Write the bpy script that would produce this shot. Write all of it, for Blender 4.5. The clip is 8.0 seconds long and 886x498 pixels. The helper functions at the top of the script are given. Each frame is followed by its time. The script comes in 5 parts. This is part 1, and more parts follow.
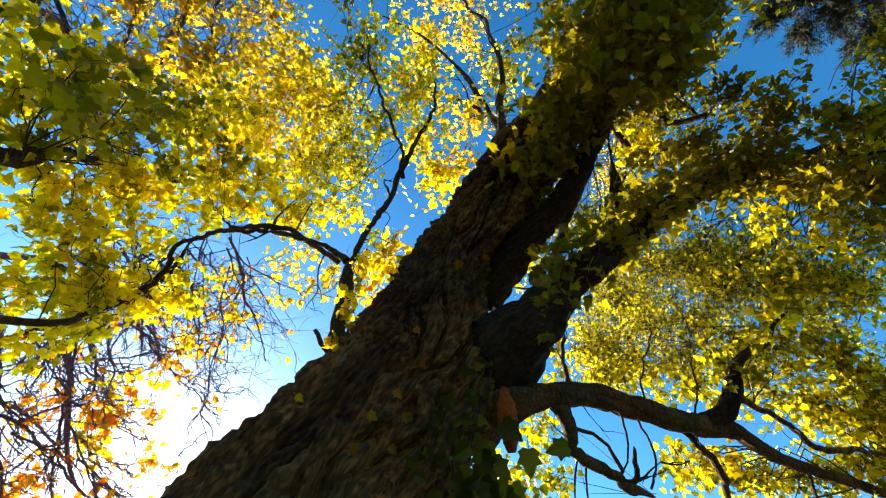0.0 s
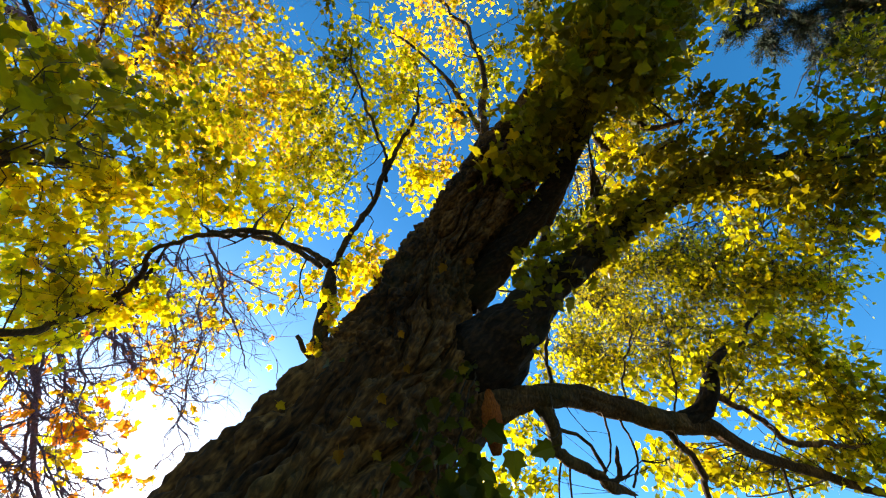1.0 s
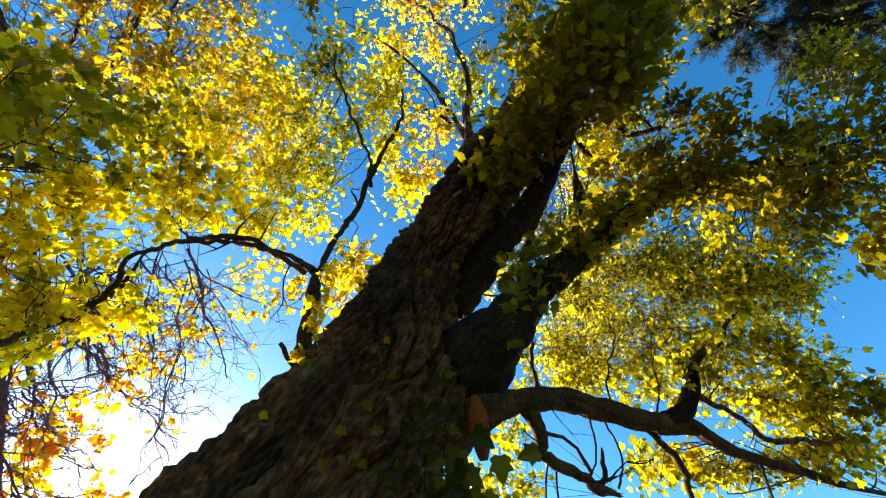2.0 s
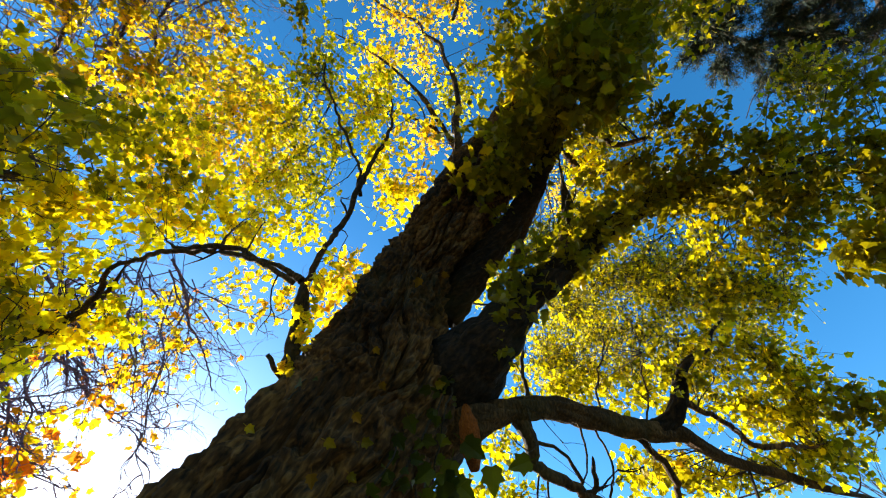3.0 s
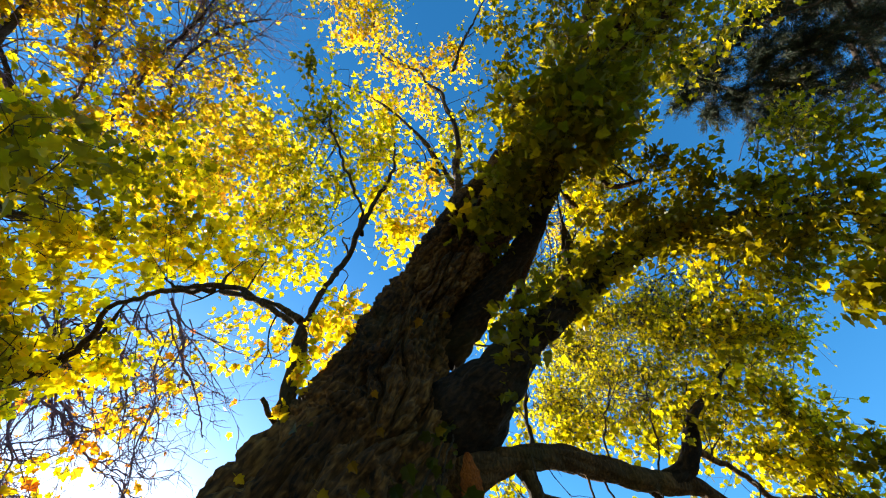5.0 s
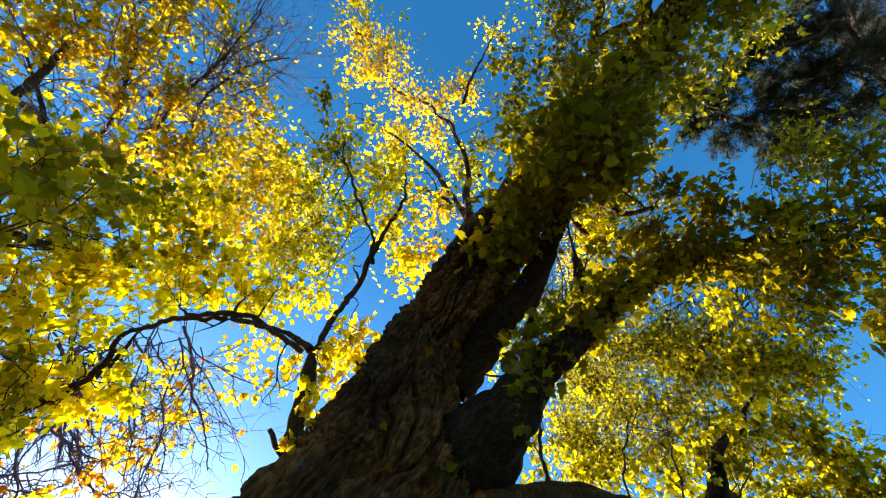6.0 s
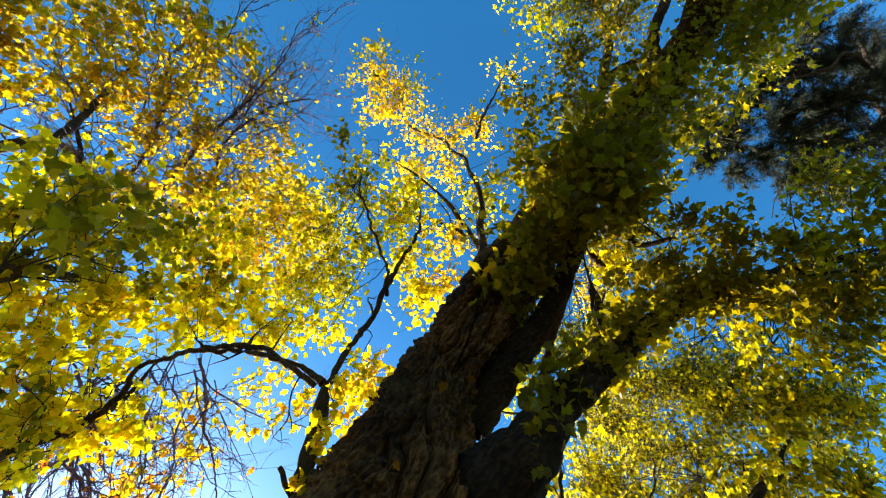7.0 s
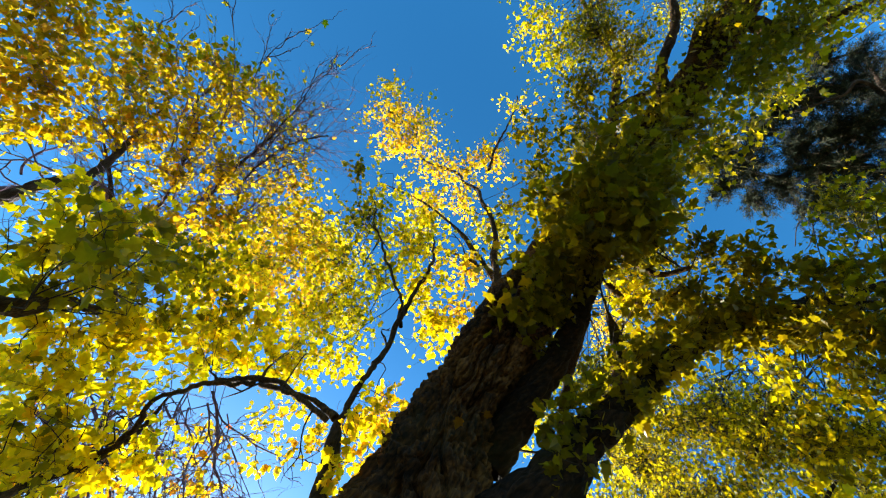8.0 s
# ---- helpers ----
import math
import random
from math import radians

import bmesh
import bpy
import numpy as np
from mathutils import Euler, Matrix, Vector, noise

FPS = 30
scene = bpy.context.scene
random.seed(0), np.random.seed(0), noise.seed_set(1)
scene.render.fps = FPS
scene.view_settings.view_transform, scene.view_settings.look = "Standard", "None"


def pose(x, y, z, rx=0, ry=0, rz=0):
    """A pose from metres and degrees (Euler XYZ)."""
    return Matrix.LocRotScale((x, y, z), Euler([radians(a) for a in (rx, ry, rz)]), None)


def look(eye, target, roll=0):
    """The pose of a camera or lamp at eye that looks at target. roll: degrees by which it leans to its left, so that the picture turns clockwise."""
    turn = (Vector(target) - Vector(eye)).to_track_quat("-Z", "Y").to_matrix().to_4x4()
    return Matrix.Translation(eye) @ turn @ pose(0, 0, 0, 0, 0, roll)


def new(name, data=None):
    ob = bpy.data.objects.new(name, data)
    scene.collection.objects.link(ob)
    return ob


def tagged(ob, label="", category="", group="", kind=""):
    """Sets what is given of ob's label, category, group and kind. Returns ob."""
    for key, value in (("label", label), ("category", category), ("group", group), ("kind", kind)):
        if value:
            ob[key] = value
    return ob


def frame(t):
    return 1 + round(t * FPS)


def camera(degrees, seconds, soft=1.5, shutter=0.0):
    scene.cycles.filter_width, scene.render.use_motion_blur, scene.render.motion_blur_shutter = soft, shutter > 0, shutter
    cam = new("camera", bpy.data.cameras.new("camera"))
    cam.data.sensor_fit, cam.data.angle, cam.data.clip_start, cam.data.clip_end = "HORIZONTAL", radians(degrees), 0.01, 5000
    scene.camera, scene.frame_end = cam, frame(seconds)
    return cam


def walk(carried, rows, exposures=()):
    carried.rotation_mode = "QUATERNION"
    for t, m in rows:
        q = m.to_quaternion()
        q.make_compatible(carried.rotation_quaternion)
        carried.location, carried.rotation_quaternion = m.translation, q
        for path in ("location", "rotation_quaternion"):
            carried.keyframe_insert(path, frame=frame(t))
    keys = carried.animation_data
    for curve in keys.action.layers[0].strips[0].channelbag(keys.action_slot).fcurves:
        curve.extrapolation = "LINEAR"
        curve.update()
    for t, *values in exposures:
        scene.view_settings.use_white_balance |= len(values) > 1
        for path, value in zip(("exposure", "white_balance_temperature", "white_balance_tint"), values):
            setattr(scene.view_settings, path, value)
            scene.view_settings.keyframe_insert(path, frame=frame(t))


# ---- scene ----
cam = camera(98.27, 8.0, soft=1.15)
TURNS = [
    (0.0, 144.142, -3.524, -4.860),
    (0.5, 144.439, -2.422, -5.482),
    (1.0, 144.717, -1.350, -5.967),
    (1.5, 145.016, -0.316, -6.458),
    (3.0, 146.782, 2.033, -7.553),
    (3.5, 147.701, 2.338, -7.780),
    (4.0, 149.036, 2.564, -7.842),
    (4.5, 150.768, 2.364, -7.813),
    (6.0, 156.874, 0.516, -6.840),
    (6.5, 159.092, -0.346, -6.435),
    (7.0, 161.625, -1.404, -5.936),
    (7.5, 163.926, -2.443, -5.506),
    (8.0, 166.186, -3.275, -4.993),
]
walk(cam, [(t, pose(0, 0, 1.5, rx, ry, rz)) for t, rx, ry, rz in TURNS], [(0, 1.64), (8, 1.64)])

# ---- light ----
SUN_DIR = Vector((-0.521, 0.816, 0.25)).normalized()
SUN_ELEV = math.asin(SUN_DIR.z)
SUN_TURN = math.atan2(SUN_DIR.x, SUN_DIR.y)

world = bpy.data.worlds.new("sky")
scene.world = world
world.use_nodes = True
wn, wl = world.node_tree.nodes, world.node_tree.links
sky = wn.new("ShaderNodeTexSky")
sky.sky_type, sky.sun_disc = "NISHITA", False
sky.sun_elevation, sky.sun_rotation = SUN_ELEV, SUN_TURN
sky.altitude, sky.air_density, sky.dust_density, sky.ozone_density = 200, 0.85, 0.36, 2.2
vivid = wn.new("ShaderNodeHueSaturation")
vivid.inputs["Saturation"].default_value, vivid.inputs["Hue"].default_value = 1.3, 0.4955
wl.new(sky.outputs[0], vivid.inputs["Color"])
wl.new(vivid.outputs[0], wn["Background"].inputs[0])
wn["Background"].inputs[1].default_value = 0.132

sun = bpy.data.lights.new("sun", "SUN")
sun.energy, sun.angle, sun.color = 5.0, radians(0.5), (1.0, 0.95, 0.86)
sun_ob = new("sun", sun)
sun_ob.matrix_world = look(SUN_DIR * 60, (0, 0, 0))


# ---- materials ----
def material(name):
    m = bpy.data.materials.new(name)
    m.use_nodes = True
    return m, m.node_tree.nodes, m.node_tree.links, m.node_tree.nodes["Principled BSDF"]


def ramp_node(n, stops):
    r = n.new("ShaderNodeValToRGB")
    while len(r.color_ramp.elements) < len(stops):
        r.color_ramp.elements.new(0.5)
    for e, (at, colour) in zip(r.color_ramp.elements, stops):
        e.position, e.color = at, (*colour, 1)
    return r


def leaf_material(name, stops, through_gain=1.0, single=False):
    """A thin blade: a slightly glossy face and light that passes through it, with blotches and veins of tone."""
    m, n, l, p = material(name)
    if single:
        pick = n.new("ShaderNodeObjectInfo").outputs["Random"]
    else:
        pick = n.new("ShaderNodeNewGeometry").outputs["Random Per Island"]
    tone = ramp_node(n, stops)
    l.new(pick, tone.inputs[0])
    co = n.new("ShaderNodeTexCoord")
    blot = n.new("ShaderNodeTexNoise")
    blot.inputs["Scale"].default_value, blot.inputs["Detail"].default_value = 38, 3
    l.new(co.outputs["Object"], blot.inputs["Vector"])
    vary = n.new("ShaderNodeHueSaturation")
    rng = n.new("ShaderNodeMapRange")
    rng.inputs["To Min"].default_value, rng.inputs["To Max"].default_value = 0.65, 1.3
    l.new(blot.outputs["Fac"], rng.inputs["Value"])
    l.new(rng.outputs[0], vary.inputs["Value"])
    l.new(tone.outputs[0], vary.inputs["Color"])
    l.new(vary.outputs[0], p.inputs["Base Color"])
    p.inputs["Roughness"].default_value = 0.34
    p.inputs["Specular IOR Level"].default_value = 0.38
    bright = n.new("ShaderNodeMix")
    bright.data_type, bright.blend_type = "RGBA", "MULTIPLY"
    bright.inputs[0].default_value = 1.0
    bright.inputs[7].default_value = (1.7 * through_gain, 1.52 * through_gain, 0.5 * through_gain, 1)
    l.new(vary.outputs[0], bright.inputs[6])
    tr = n.new("ShaderNodeBsdfTranslucent")
    l.new(bright.outputs[2], tr.inputs["Color"])
    mix = n.new("ShaderNodeMixShader")
    mix.inputs[0].default_value = 0.74
    l.new(p.outputs[0], mix.inputs[1])
    l.new(tr.outputs[0], mix.inputs[2])
    l.new(mix.outputs[0], n["Material Output"].inputs["Surface"])
    return m


# Leaf green with shade mixed in: these tones are lowered for shaded clumps.
SHADED_GREEN = [(0.0, (0.11, 0.10, 0.003)), (0.5, (0.17, 0.152, 0.004)), (0.85, (0.23, 0.20, 0.005)), (1.0, (0.38, 0.28, 0.008))]
LIME = [(0.0, (0.095, 0.095, 0.004)), (0.4, (0.29, 0.28, 0.005)), (0.8, (0.56, 0.50, 0.008)), (1.0, (0.67, 0.52, 0.01))]
YELLOW = [(0.0, (0.24, 0.225, 0.005)), (0.35, (0.57, 0.52, 0.007)), (0.85, (0.72, 0.625, 0.01)), (1.0, (0.68, 0.43, 0.015))]
GOLD = [(0.0, (0.27, 0.235, 0.008)), (0.35, (0.56, 0.45, 0.012)), (0.8, (0.66, 0.45, 0.02)), (1.0, (0.55, 0.27, 0.025))]
RUST = [(0.0, (0.16, 0.14, 0.006)), (0.4, (0.39, 0.325, 0.01)), (0.8, (0.55, 0.42, 0.015)), (1.0, (0.48, 0.24, 0.025))]
EMBER = [(0.0, (0.38, 0.20, 0.01)), (0.4, (0.60, 0.29, 0.014)), (0.8, (0.60, 0.21, 0.02)), (1.0, (0.36, 0.10, 0.02))]
LEAF = {
    "ember": leaf_material("ember_leaf", EMBER),
    "green": leaf_material("green_leaf", SHADED_GREEN),
    "lime": leaf_material("lime_leaf", LIME),
    "yellow": leaf_material("yellow_leaf", YELLOW),
    "gold": leaf_material("gold_leaf", GOLD),
    "rust": leaf_material("rust_leaf", RUST),
}
LEAF_SINGLE = {
    "green": leaf_material("green_leaf_single", SHADED_GREEN, single=True),
    "lime": leaf_material("lime_leaf_single", LIME, single=True),
    "yellow": leaf_material("yellow_leaf_single", YELLOW, single=True),
    "gold": leaf_material("gold_leaf_single", GOLD, single=True),
    "rust": leaf_material("rust_leaf_single", RUST, single=True),
}


def bark_material(name, dark, mid, light, moss=(0.05, 0.05, 0.012), scale=1.0, moss_amount=0.35, spread=1.0, lean=(0, 0, 0), draw=0.35):
    """Bark with its grain drawn out along the stem, whose lean is given in degrees."""
    m, n, l, p = material(name)
    co = n.new("ShaderNodeTexCoord")
    mp = n.new("ShaderNodeMapping")
    mp.vector_type = "TEXTURE"
    mp.inputs["Rotation"].default_value = [radians(a) for a in lean]
    mp.inputs["Scale"].default_value = (1 / scale, 1 / scale, 1 / (draw * scale))
    l.new(co.outputs["Object"], mp.inputs["Vector"])
    big = n.new("ShaderNodeTexNoise")
    big.inputs["Scale"].default_value, big.inputs["Detail"].default_value = 5, 6
    fine = n.new("ShaderNodeTexNoise")
    fine.inputs["Scale"].default_value, fine.inputs["Detail"].default_value = 60, 8
    for t in (big, fine):
        l.new(mp.outputs[0], t.inputs["Vector"])
    add = n.new("ShaderNodeMath")
    add.operation = "MULTIPLY_ADD"
    add.inputs[1].default_value = 0.55
    l.new(fine.outputs["Fac"], add.inputs[0])
    half = n.new("ShaderNodeMath")
    half.operation = "MULTIPLY"
    half.inputs[1].default_value = 0.45
    l.new(big.outputs["Fac"], half.inputs[0])
    l.new(half.outputs[0], add.inputs[2])
    tone = ramp_node(n, [(0.5 - 0.17 * spread, dark), (0.5, mid), (0.5 + 0.18 * spread, light)])
    l.new(add.outputs[0], tone.inputs[0])
    patch = n.new("ShaderNodeTexNoise")
    patch.inputs["Scale"].default_value, patch.inputs["Detail"].default_value = 2.3, 5
    l.new(co.outputs["Object"], patch.inputs["Vector"])
    where = ramp_node(n, [(0.52, (0, 0, 0)), (0.68, (moss_amount,) * 3)])
    l.new(patch.outputs["Fac"], where.inputs[0])
    mix = n.new("ShaderNodeMix")
    mix.data_type = "RGBA"
    l.new(where.outputs[0], mix.inputs[0])
    l.new(tone.outputs[0], mix.inputs[6])
    mix.inputs[7].default_value = (*moss, 1)
    l.new(mix.outputs[2], p.inputs["Base Color"])
    p.inputs["Roughness"].default_value = 0.88
    p.inputs["Specular IOR Level"].default_value = 0.25
    bump = n.new("ShaderNodeBump")
    bump.inputs["Strength"].default_value, bump.inputs["Distance"].default_value = 1.0, 0.025
    l.new(add.outputs[0], bump.inputs["Height"])
    l.new(bump.outputs[0], p.inputs["Normal"])
    return m


BARK = bark_material("furrowed_bark", (0.010, 0.0042, 0.0011), (0.078, 0.034, 0.008), (0.25, 0.118, 0.03), spread=0.75, moss_amount=0.35, lean=(0, 26, 0), draw=0.3)
# Darker bark with moss patches; the fork's shade is put into its colour.
SHADED_BARK = bark_material("shaded_bark", (0.004, 0.0018, 0.0006), (0.016, 0.0075, 0.0022), (0.055, 0.027, 0.008), spread=0.8, moss=(0.03, 0.03, 0.008), moss_amount=0.6, lean=(0, 45, 0))
LIMB_BARK = bark_material("limb_bark", (0.012, 0.006, 0.002), (0.055, 0.028, 0.008), (0.17, 0.085, 0.025), scale=1.6)
TWIG_BARK = bark_material("twig_bark", (0.017, 0.011, 0.006), (0.04, 0.027, 0.015), (0.085, 0.058, 0.034), scale=3, moss_amount=0.1)
PURPLE_BARK = bark_material("smooth_bark", (0.09, 0.058, 0.085), (0.19, 0.125, 0.18), (0.32, 0.23, 0.31), scale=3, moss_amount=0.1)
BOUGH_BARK = bark_material("grey_brown_bark", (0.025, 0.016, 0.014), (0.065, 0.045, 0.04), (0.13, 0.095, 0.085), scale=2, moss_amount=0.2)
PINE_BARK = bark_material("pine_bark", (0.02, 0.013, 0.009), (0.055, 0.036, 0.024), (0.12, 0.082, 0.055), scale=2, moss_amount=0.1)
WOOD = bark_material("torn_wood", (0.09, 0.02, 0.001), (0.28, 0.065, 0.003), (0.42, 0.115, 0.007), scale=4, moss_amount=0.0)


def needle_material():
    m, n, l, p = material("pine_needles")
    geo = n.new("ShaderNodeNewGeometry")
    tone = ramp_node(n, [(0.0, (0.018, 0.024, 0.016)), (0.6, (0.042, 0.052, 0.032)), (0.93, (0.07, 0.08, 0.045)), (1.0, (0.15, 0.10, 0.05))])
    l.new(geo.outputs["Random Per Island"], tone.inputs[0])
    l.new(tone.outputs[0], p.inputs["Base Color"])
    p.inputs["Roughness"].default_value = 0.8
    p.inputs["Specular IOR Level"].default_value = 0.1
    return m


NEEDLE = needle_material()


def ground_material():
    m, n, l, p = material("grass_and_litter")
    co = n.new("ShaderNodeTexCoord")
    a = n.new("ShaderNodeTexNoise")
    a.inputs["Scale"].default_value, a.inputs["Detail"].default_value = 0.4, 8
    b = n.new("ShaderNodeTexVoronoi")
    b.inputs["Scale"].default_value = 16
    l.new(co.outputs["Object"], a.inputs["Vector"])
    l.new(co.outputs["Object"], b.inputs["Vector"])
    grass = ramp_node(n, [(0.3, (0.018, 0.028, 0.008)), (0.7, (0.045, 0.06, 0.016))])
    litter = ramp_node(n, [(0.0, (0.08, 0.045, 0.015)), (0.5, (0.14, 0.09, 0.02)), (1.0, (0.05, 0.03, 0.012))])
    l.new(a.outputs["Fac"], grass.inputs[0])
    l.new(b.outputs["Color"], litter.inputs[0])
    where = ramp_node(n, [(0.42, (0, 0, 0)), (0.58, (0.85, 0.85, 0.85))])
    l.new(a.outputs["Fac"], where.inputs[0])
    mix = n.new("ShaderNodeMix")
    mix.data_type = "RGBA"
    l.new(where.outputs[0], mix.inputs[0])
    l.new(grass.outputs[0], mix.inputs[6])
    l.new(litter.outputs[0], mix.inputs[7])
    l.new(mix.outputs[2], p.inputs["Base Color"])
    p.inputs["Roughness"].default_value = 0.9
    bump = n.new("ShaderNodeBump")
    bump.inputs["Distance"].default_value = 0.008
    l.new(b.outputs["Distance"], bump.inputs["Height"])
    l.new(bump.outputs[0], p.inputs["Normal"])
    return m


GROUND = ground_material()

# ---- building helpers ----
RNG = np.random.default_rng(7)


class Soup:
    """Collects vertices and faces of many small pieces for one mesh."""

    def __init__(self):
        self.v, self.f, self.n = [], [], 0

    def add(self, verts, faces):
        verts, faces = np.asarray(verts, float), np.asarray(faces, int)
        self.v.append(verts.reshape(-1, 3))
        self.f.append((faces + self.n).reshape(-1, faces.shape[-1]))
        self.n += len(verts.reshape(-1, 3))

    def mesh(self, name, mat, smooth=True, origin=(0, 0, 0)):
        me = bpy.data.meshes.new(name)
        if self.v:
            v = np.concatenate(self.v) - np.asarray(origin, float)
            loops = np.concatenate([f.ravel() for f in self.f])
            sizes = np.concatenate([np.full(len(f), f.shape[1]) for f in self.f])
            me.vertices.add(len(v))
            me.vertices.foreach_set("co", v.ravel())
            me.loops.add(len(loops))
            me.loops.foreach_set("vertex_index", loops.astype(np.int32))
            me.polygons.add(len(sizes))
            me.polygons.foreach_set("loop_start", np.concatenate([[0], np.cumsum(sizes)[:-1]]).astype(np.int32))
            me.update(calc_edges=True)
            me.polygons.foreach_set("use_smooth", np.full(len(sizes), smooth))
            me.validate()
        me.materials.append(mat)
        return me


def soup_part(name, soup, mat, parent, label="", smooth=True, kind=""):
    """Links a soup as one mesh under a thing or a part."""
    base = parent["base"] if "base" in parent else parent.parent["base"]
    ob = new(name, soup.mesh(name, mat, smooth, base))
    ob.parent = parent
    tagged(ob, label=label, kind=kind)
    return ob


def spline(points, step=0.08):
    """A smooth line through points (x, y, z, r), sampled about every step metres."""
    p = np.asarray(points, float)
    if len(p) == 2:
        p = np.array([p[0], (p[0] + p[1]) / 2, p[1]])
    q = np.vstack([2 * p[0] - p[1], p, 2 * p[-1] - p[-2]])
    out = []
    for i in range(1, len(q) - 2):
        n = max(2, int(np.linalg.norm(q[i + 1, :3] - q[i, :3]) / step))
        t = np.linspace(0, 1, n, endpoint=False)[:, None]
        a, b, c, d = q[i - 1], q[i], q[i + 1], q[i + 2]
        out.append(0.5 * (2 * b + (c - a) * t + (2 * a - 5 * b + 4 * c - d) * t**2 + (3 * b - a - 3 * c + d) * t**3))
    out.append(q[-2][None])
    out = np.vstack(out)
    out[:, 3] = np.maximum(out[:, 3], 0.0008)
    return out


def tube(soup, line, sides=8, rough=0.0, wander=0.0, furrow=False):
    """A round, tapering branch along line (n, 4), closed at the tip; rough: knobbliness; wander: sideways jitter."""
    line = np.array(line, float)
    n = len(line)
    if wander and n > 2:
        w = np.cumsum(RNG.normal(0, wander, (n, 3)), 0)
        w -= np.linspace(0, 1, n)[:, None] * w[-1]
        line[:, :3] += w
    tang = np.gradient(line[:, :3], axis=0)
    tang /= np.linalg.norm(tang, axis=1, keepdims=True) + 1e-9
    ref = np.array([0.31, 0.52, 0.8])
    u = np.cross(tang, ref)
    u /= np.linalg.norm(u, axis=1, keepdims=True) + 1e-9
    w = np.cross(tang, u)
    a = np.linspace(0, 2 * np.pi, sides, endpoint=False)
    r = line[:, 3][:, None] * np.ones(sides)
    if rough:
        slow = 1 + rough * np.interp(np.arange(n), np.arange(0, n + 3, 3), RNG.normal(0, 1, len(np.arange(0, n + 3, 3))))
        r = r * slow[:, None] * (1 + RNG.normal(0, rough * 0.6, (n, sides)))
    if furrow:
        run = np.concatenate([[0], np.cumsum(np.linalg.norm(np.diff(line[:, :3], axis=0), axis=1))])
        seed = float(RNG.uniform(0, 50))
        for i in range(n):
            rad = line[i, 3]
            for j in range(sides):
                c, d = math.cos(a[j]) * rad, math.sin(a[j]) * rad
                lump = noise.noise((c * 5 + seed, d * 5, run[i] * 3.0))
                dist = noise.voronoi((c * 16 + seed + run[i] * 1.5, d * 16, run[i] * 5.0))[0]
                cut = min(1.0, (dist[1] - dist[0]) * 2.2) ** 0.55
                flake = noise.noise((c * 50 + seed, d * 50, run[i] * 22))
                r[i, j] += rad * 0.16 * lump + min(0.03, 0.33 * rad) * (cut - 0.8) + 0.10 * min(rad, 0.05) * flake
    ring = line[:, None, :3] + r[..., None] * (np.cos(a)[None, :, None] * u[:, None] + np.sin(a)[None, :, None] * w[:, None])
    idx = np.arange(n * sides).reshape(n, sides)
    nxt = np.roll(idx, -1, 1)
    quads = np.stack([idx[:-1], nxt[:-1], nxt[1:], idx[1:]], -1).reshape(-1, 4)
    soup.add(ring.reshape(-1, 3), quads)
    return line


# a lobed autumn leaf: a folded blade along +y with its stalk end at the origin
BLADE = np.array([
    (0, 0.0, 0), (0.20, -0.06, 0.05), (0.44, 0.10, 0.10), (0.36, 0.26, 0.07), (0.50, 0.52, 0.10), (0.27, 0.58, 0.05), (0.17, 0.82, 0.02),
    (0, 1.06, -0.08), (-0.17, 0.82, 0.02), (-0.27, 0.58, 0.05), (-0.50, 0.52, 0.10), (-0.36, 0.26, 0.07), (-0.44, 0.10, 0.10), (-0.20, -0.06, 0.05),
    (0, 0.5, -0.02)])
BLADE_FACES = np.array([(i, (i + 1) % 14, 14) for i in range(14)])
SIMPLE = np.array([
    (0, 0, 0), (0.34, 0.02, 0.07), (0.29, 0.24, 0.04), (0.50, 0.50, 0.09), (0.19, 0.60, 0.02), (0, 1.04, -0.07),
    (-0.19, 0.60, 0.02), (-0.50, 0.50, 0.09), (-0.29, 0.24, 0.04), (-0.34, 0.02, 0.07)])
SIMPLE_FACES = np.array([(0, 1, 2), (0, 2, 8), (0, 8, 9), (2, 3, 4), (8, 6, 7), (2, 4, 6), (2, 6, 8), (4, 5, 6)])


def leaf_frames(n, droop=0.75):
    """Random hanging attitudes: rows x (across), y (to the tip), z (normal)."""
    y = RNG.normal(0, 1, (n, 3))
    y[:, 2] = y[:, 2] * 0.6 - droop
    y /= np.linalg.norm(y, axis=1, keepdims=True)
    up = RNG.normal(0, 0.6, (n, 3)) + np.array(SUN_DIR) * 0.5 + (0, 0, 0.42)
    x = np.cross(y, up)
    x /= np.linalg.norm(x, axis=1, keepdims=True) + 1e-9
    return np.stack([x, y, np.cross(x, y)], 1)


def leaves(soup, at, size, fine):
    """Adds a blade at every place; size in metres."""
    n = len(at)
    if not n:
        return
    shape, faces = (BLADE, BLADE_FACES) if fine else (SIMPLE, SIMPLE_FACES)
    s = size * RNG.uniform(0.55, 1.25, n)
    loc = shape[None] * s[:, None, None] * np.stack([RNG.uniform(0.8, 1.15, n), np.ones(n), RNG.uniform(-1.5, 2.2, n)], 1)[:, None]
    v = np.einsum("nkc,ncd->nkd", loc, leaf_frames(n)) + at[:, None]
    f = faces[None] + (np.arange(n) * len(shape))[:, None, None]
    soup.add(v.reshape(-1, 3), f.reshape(-1, 3))


def thing(name, base, label, category, group=""):
    ob = new(name)
    ob.location = base
    ob["base"] = tuple(base)
    return tagged(ob, label=label, category=category, group=group)


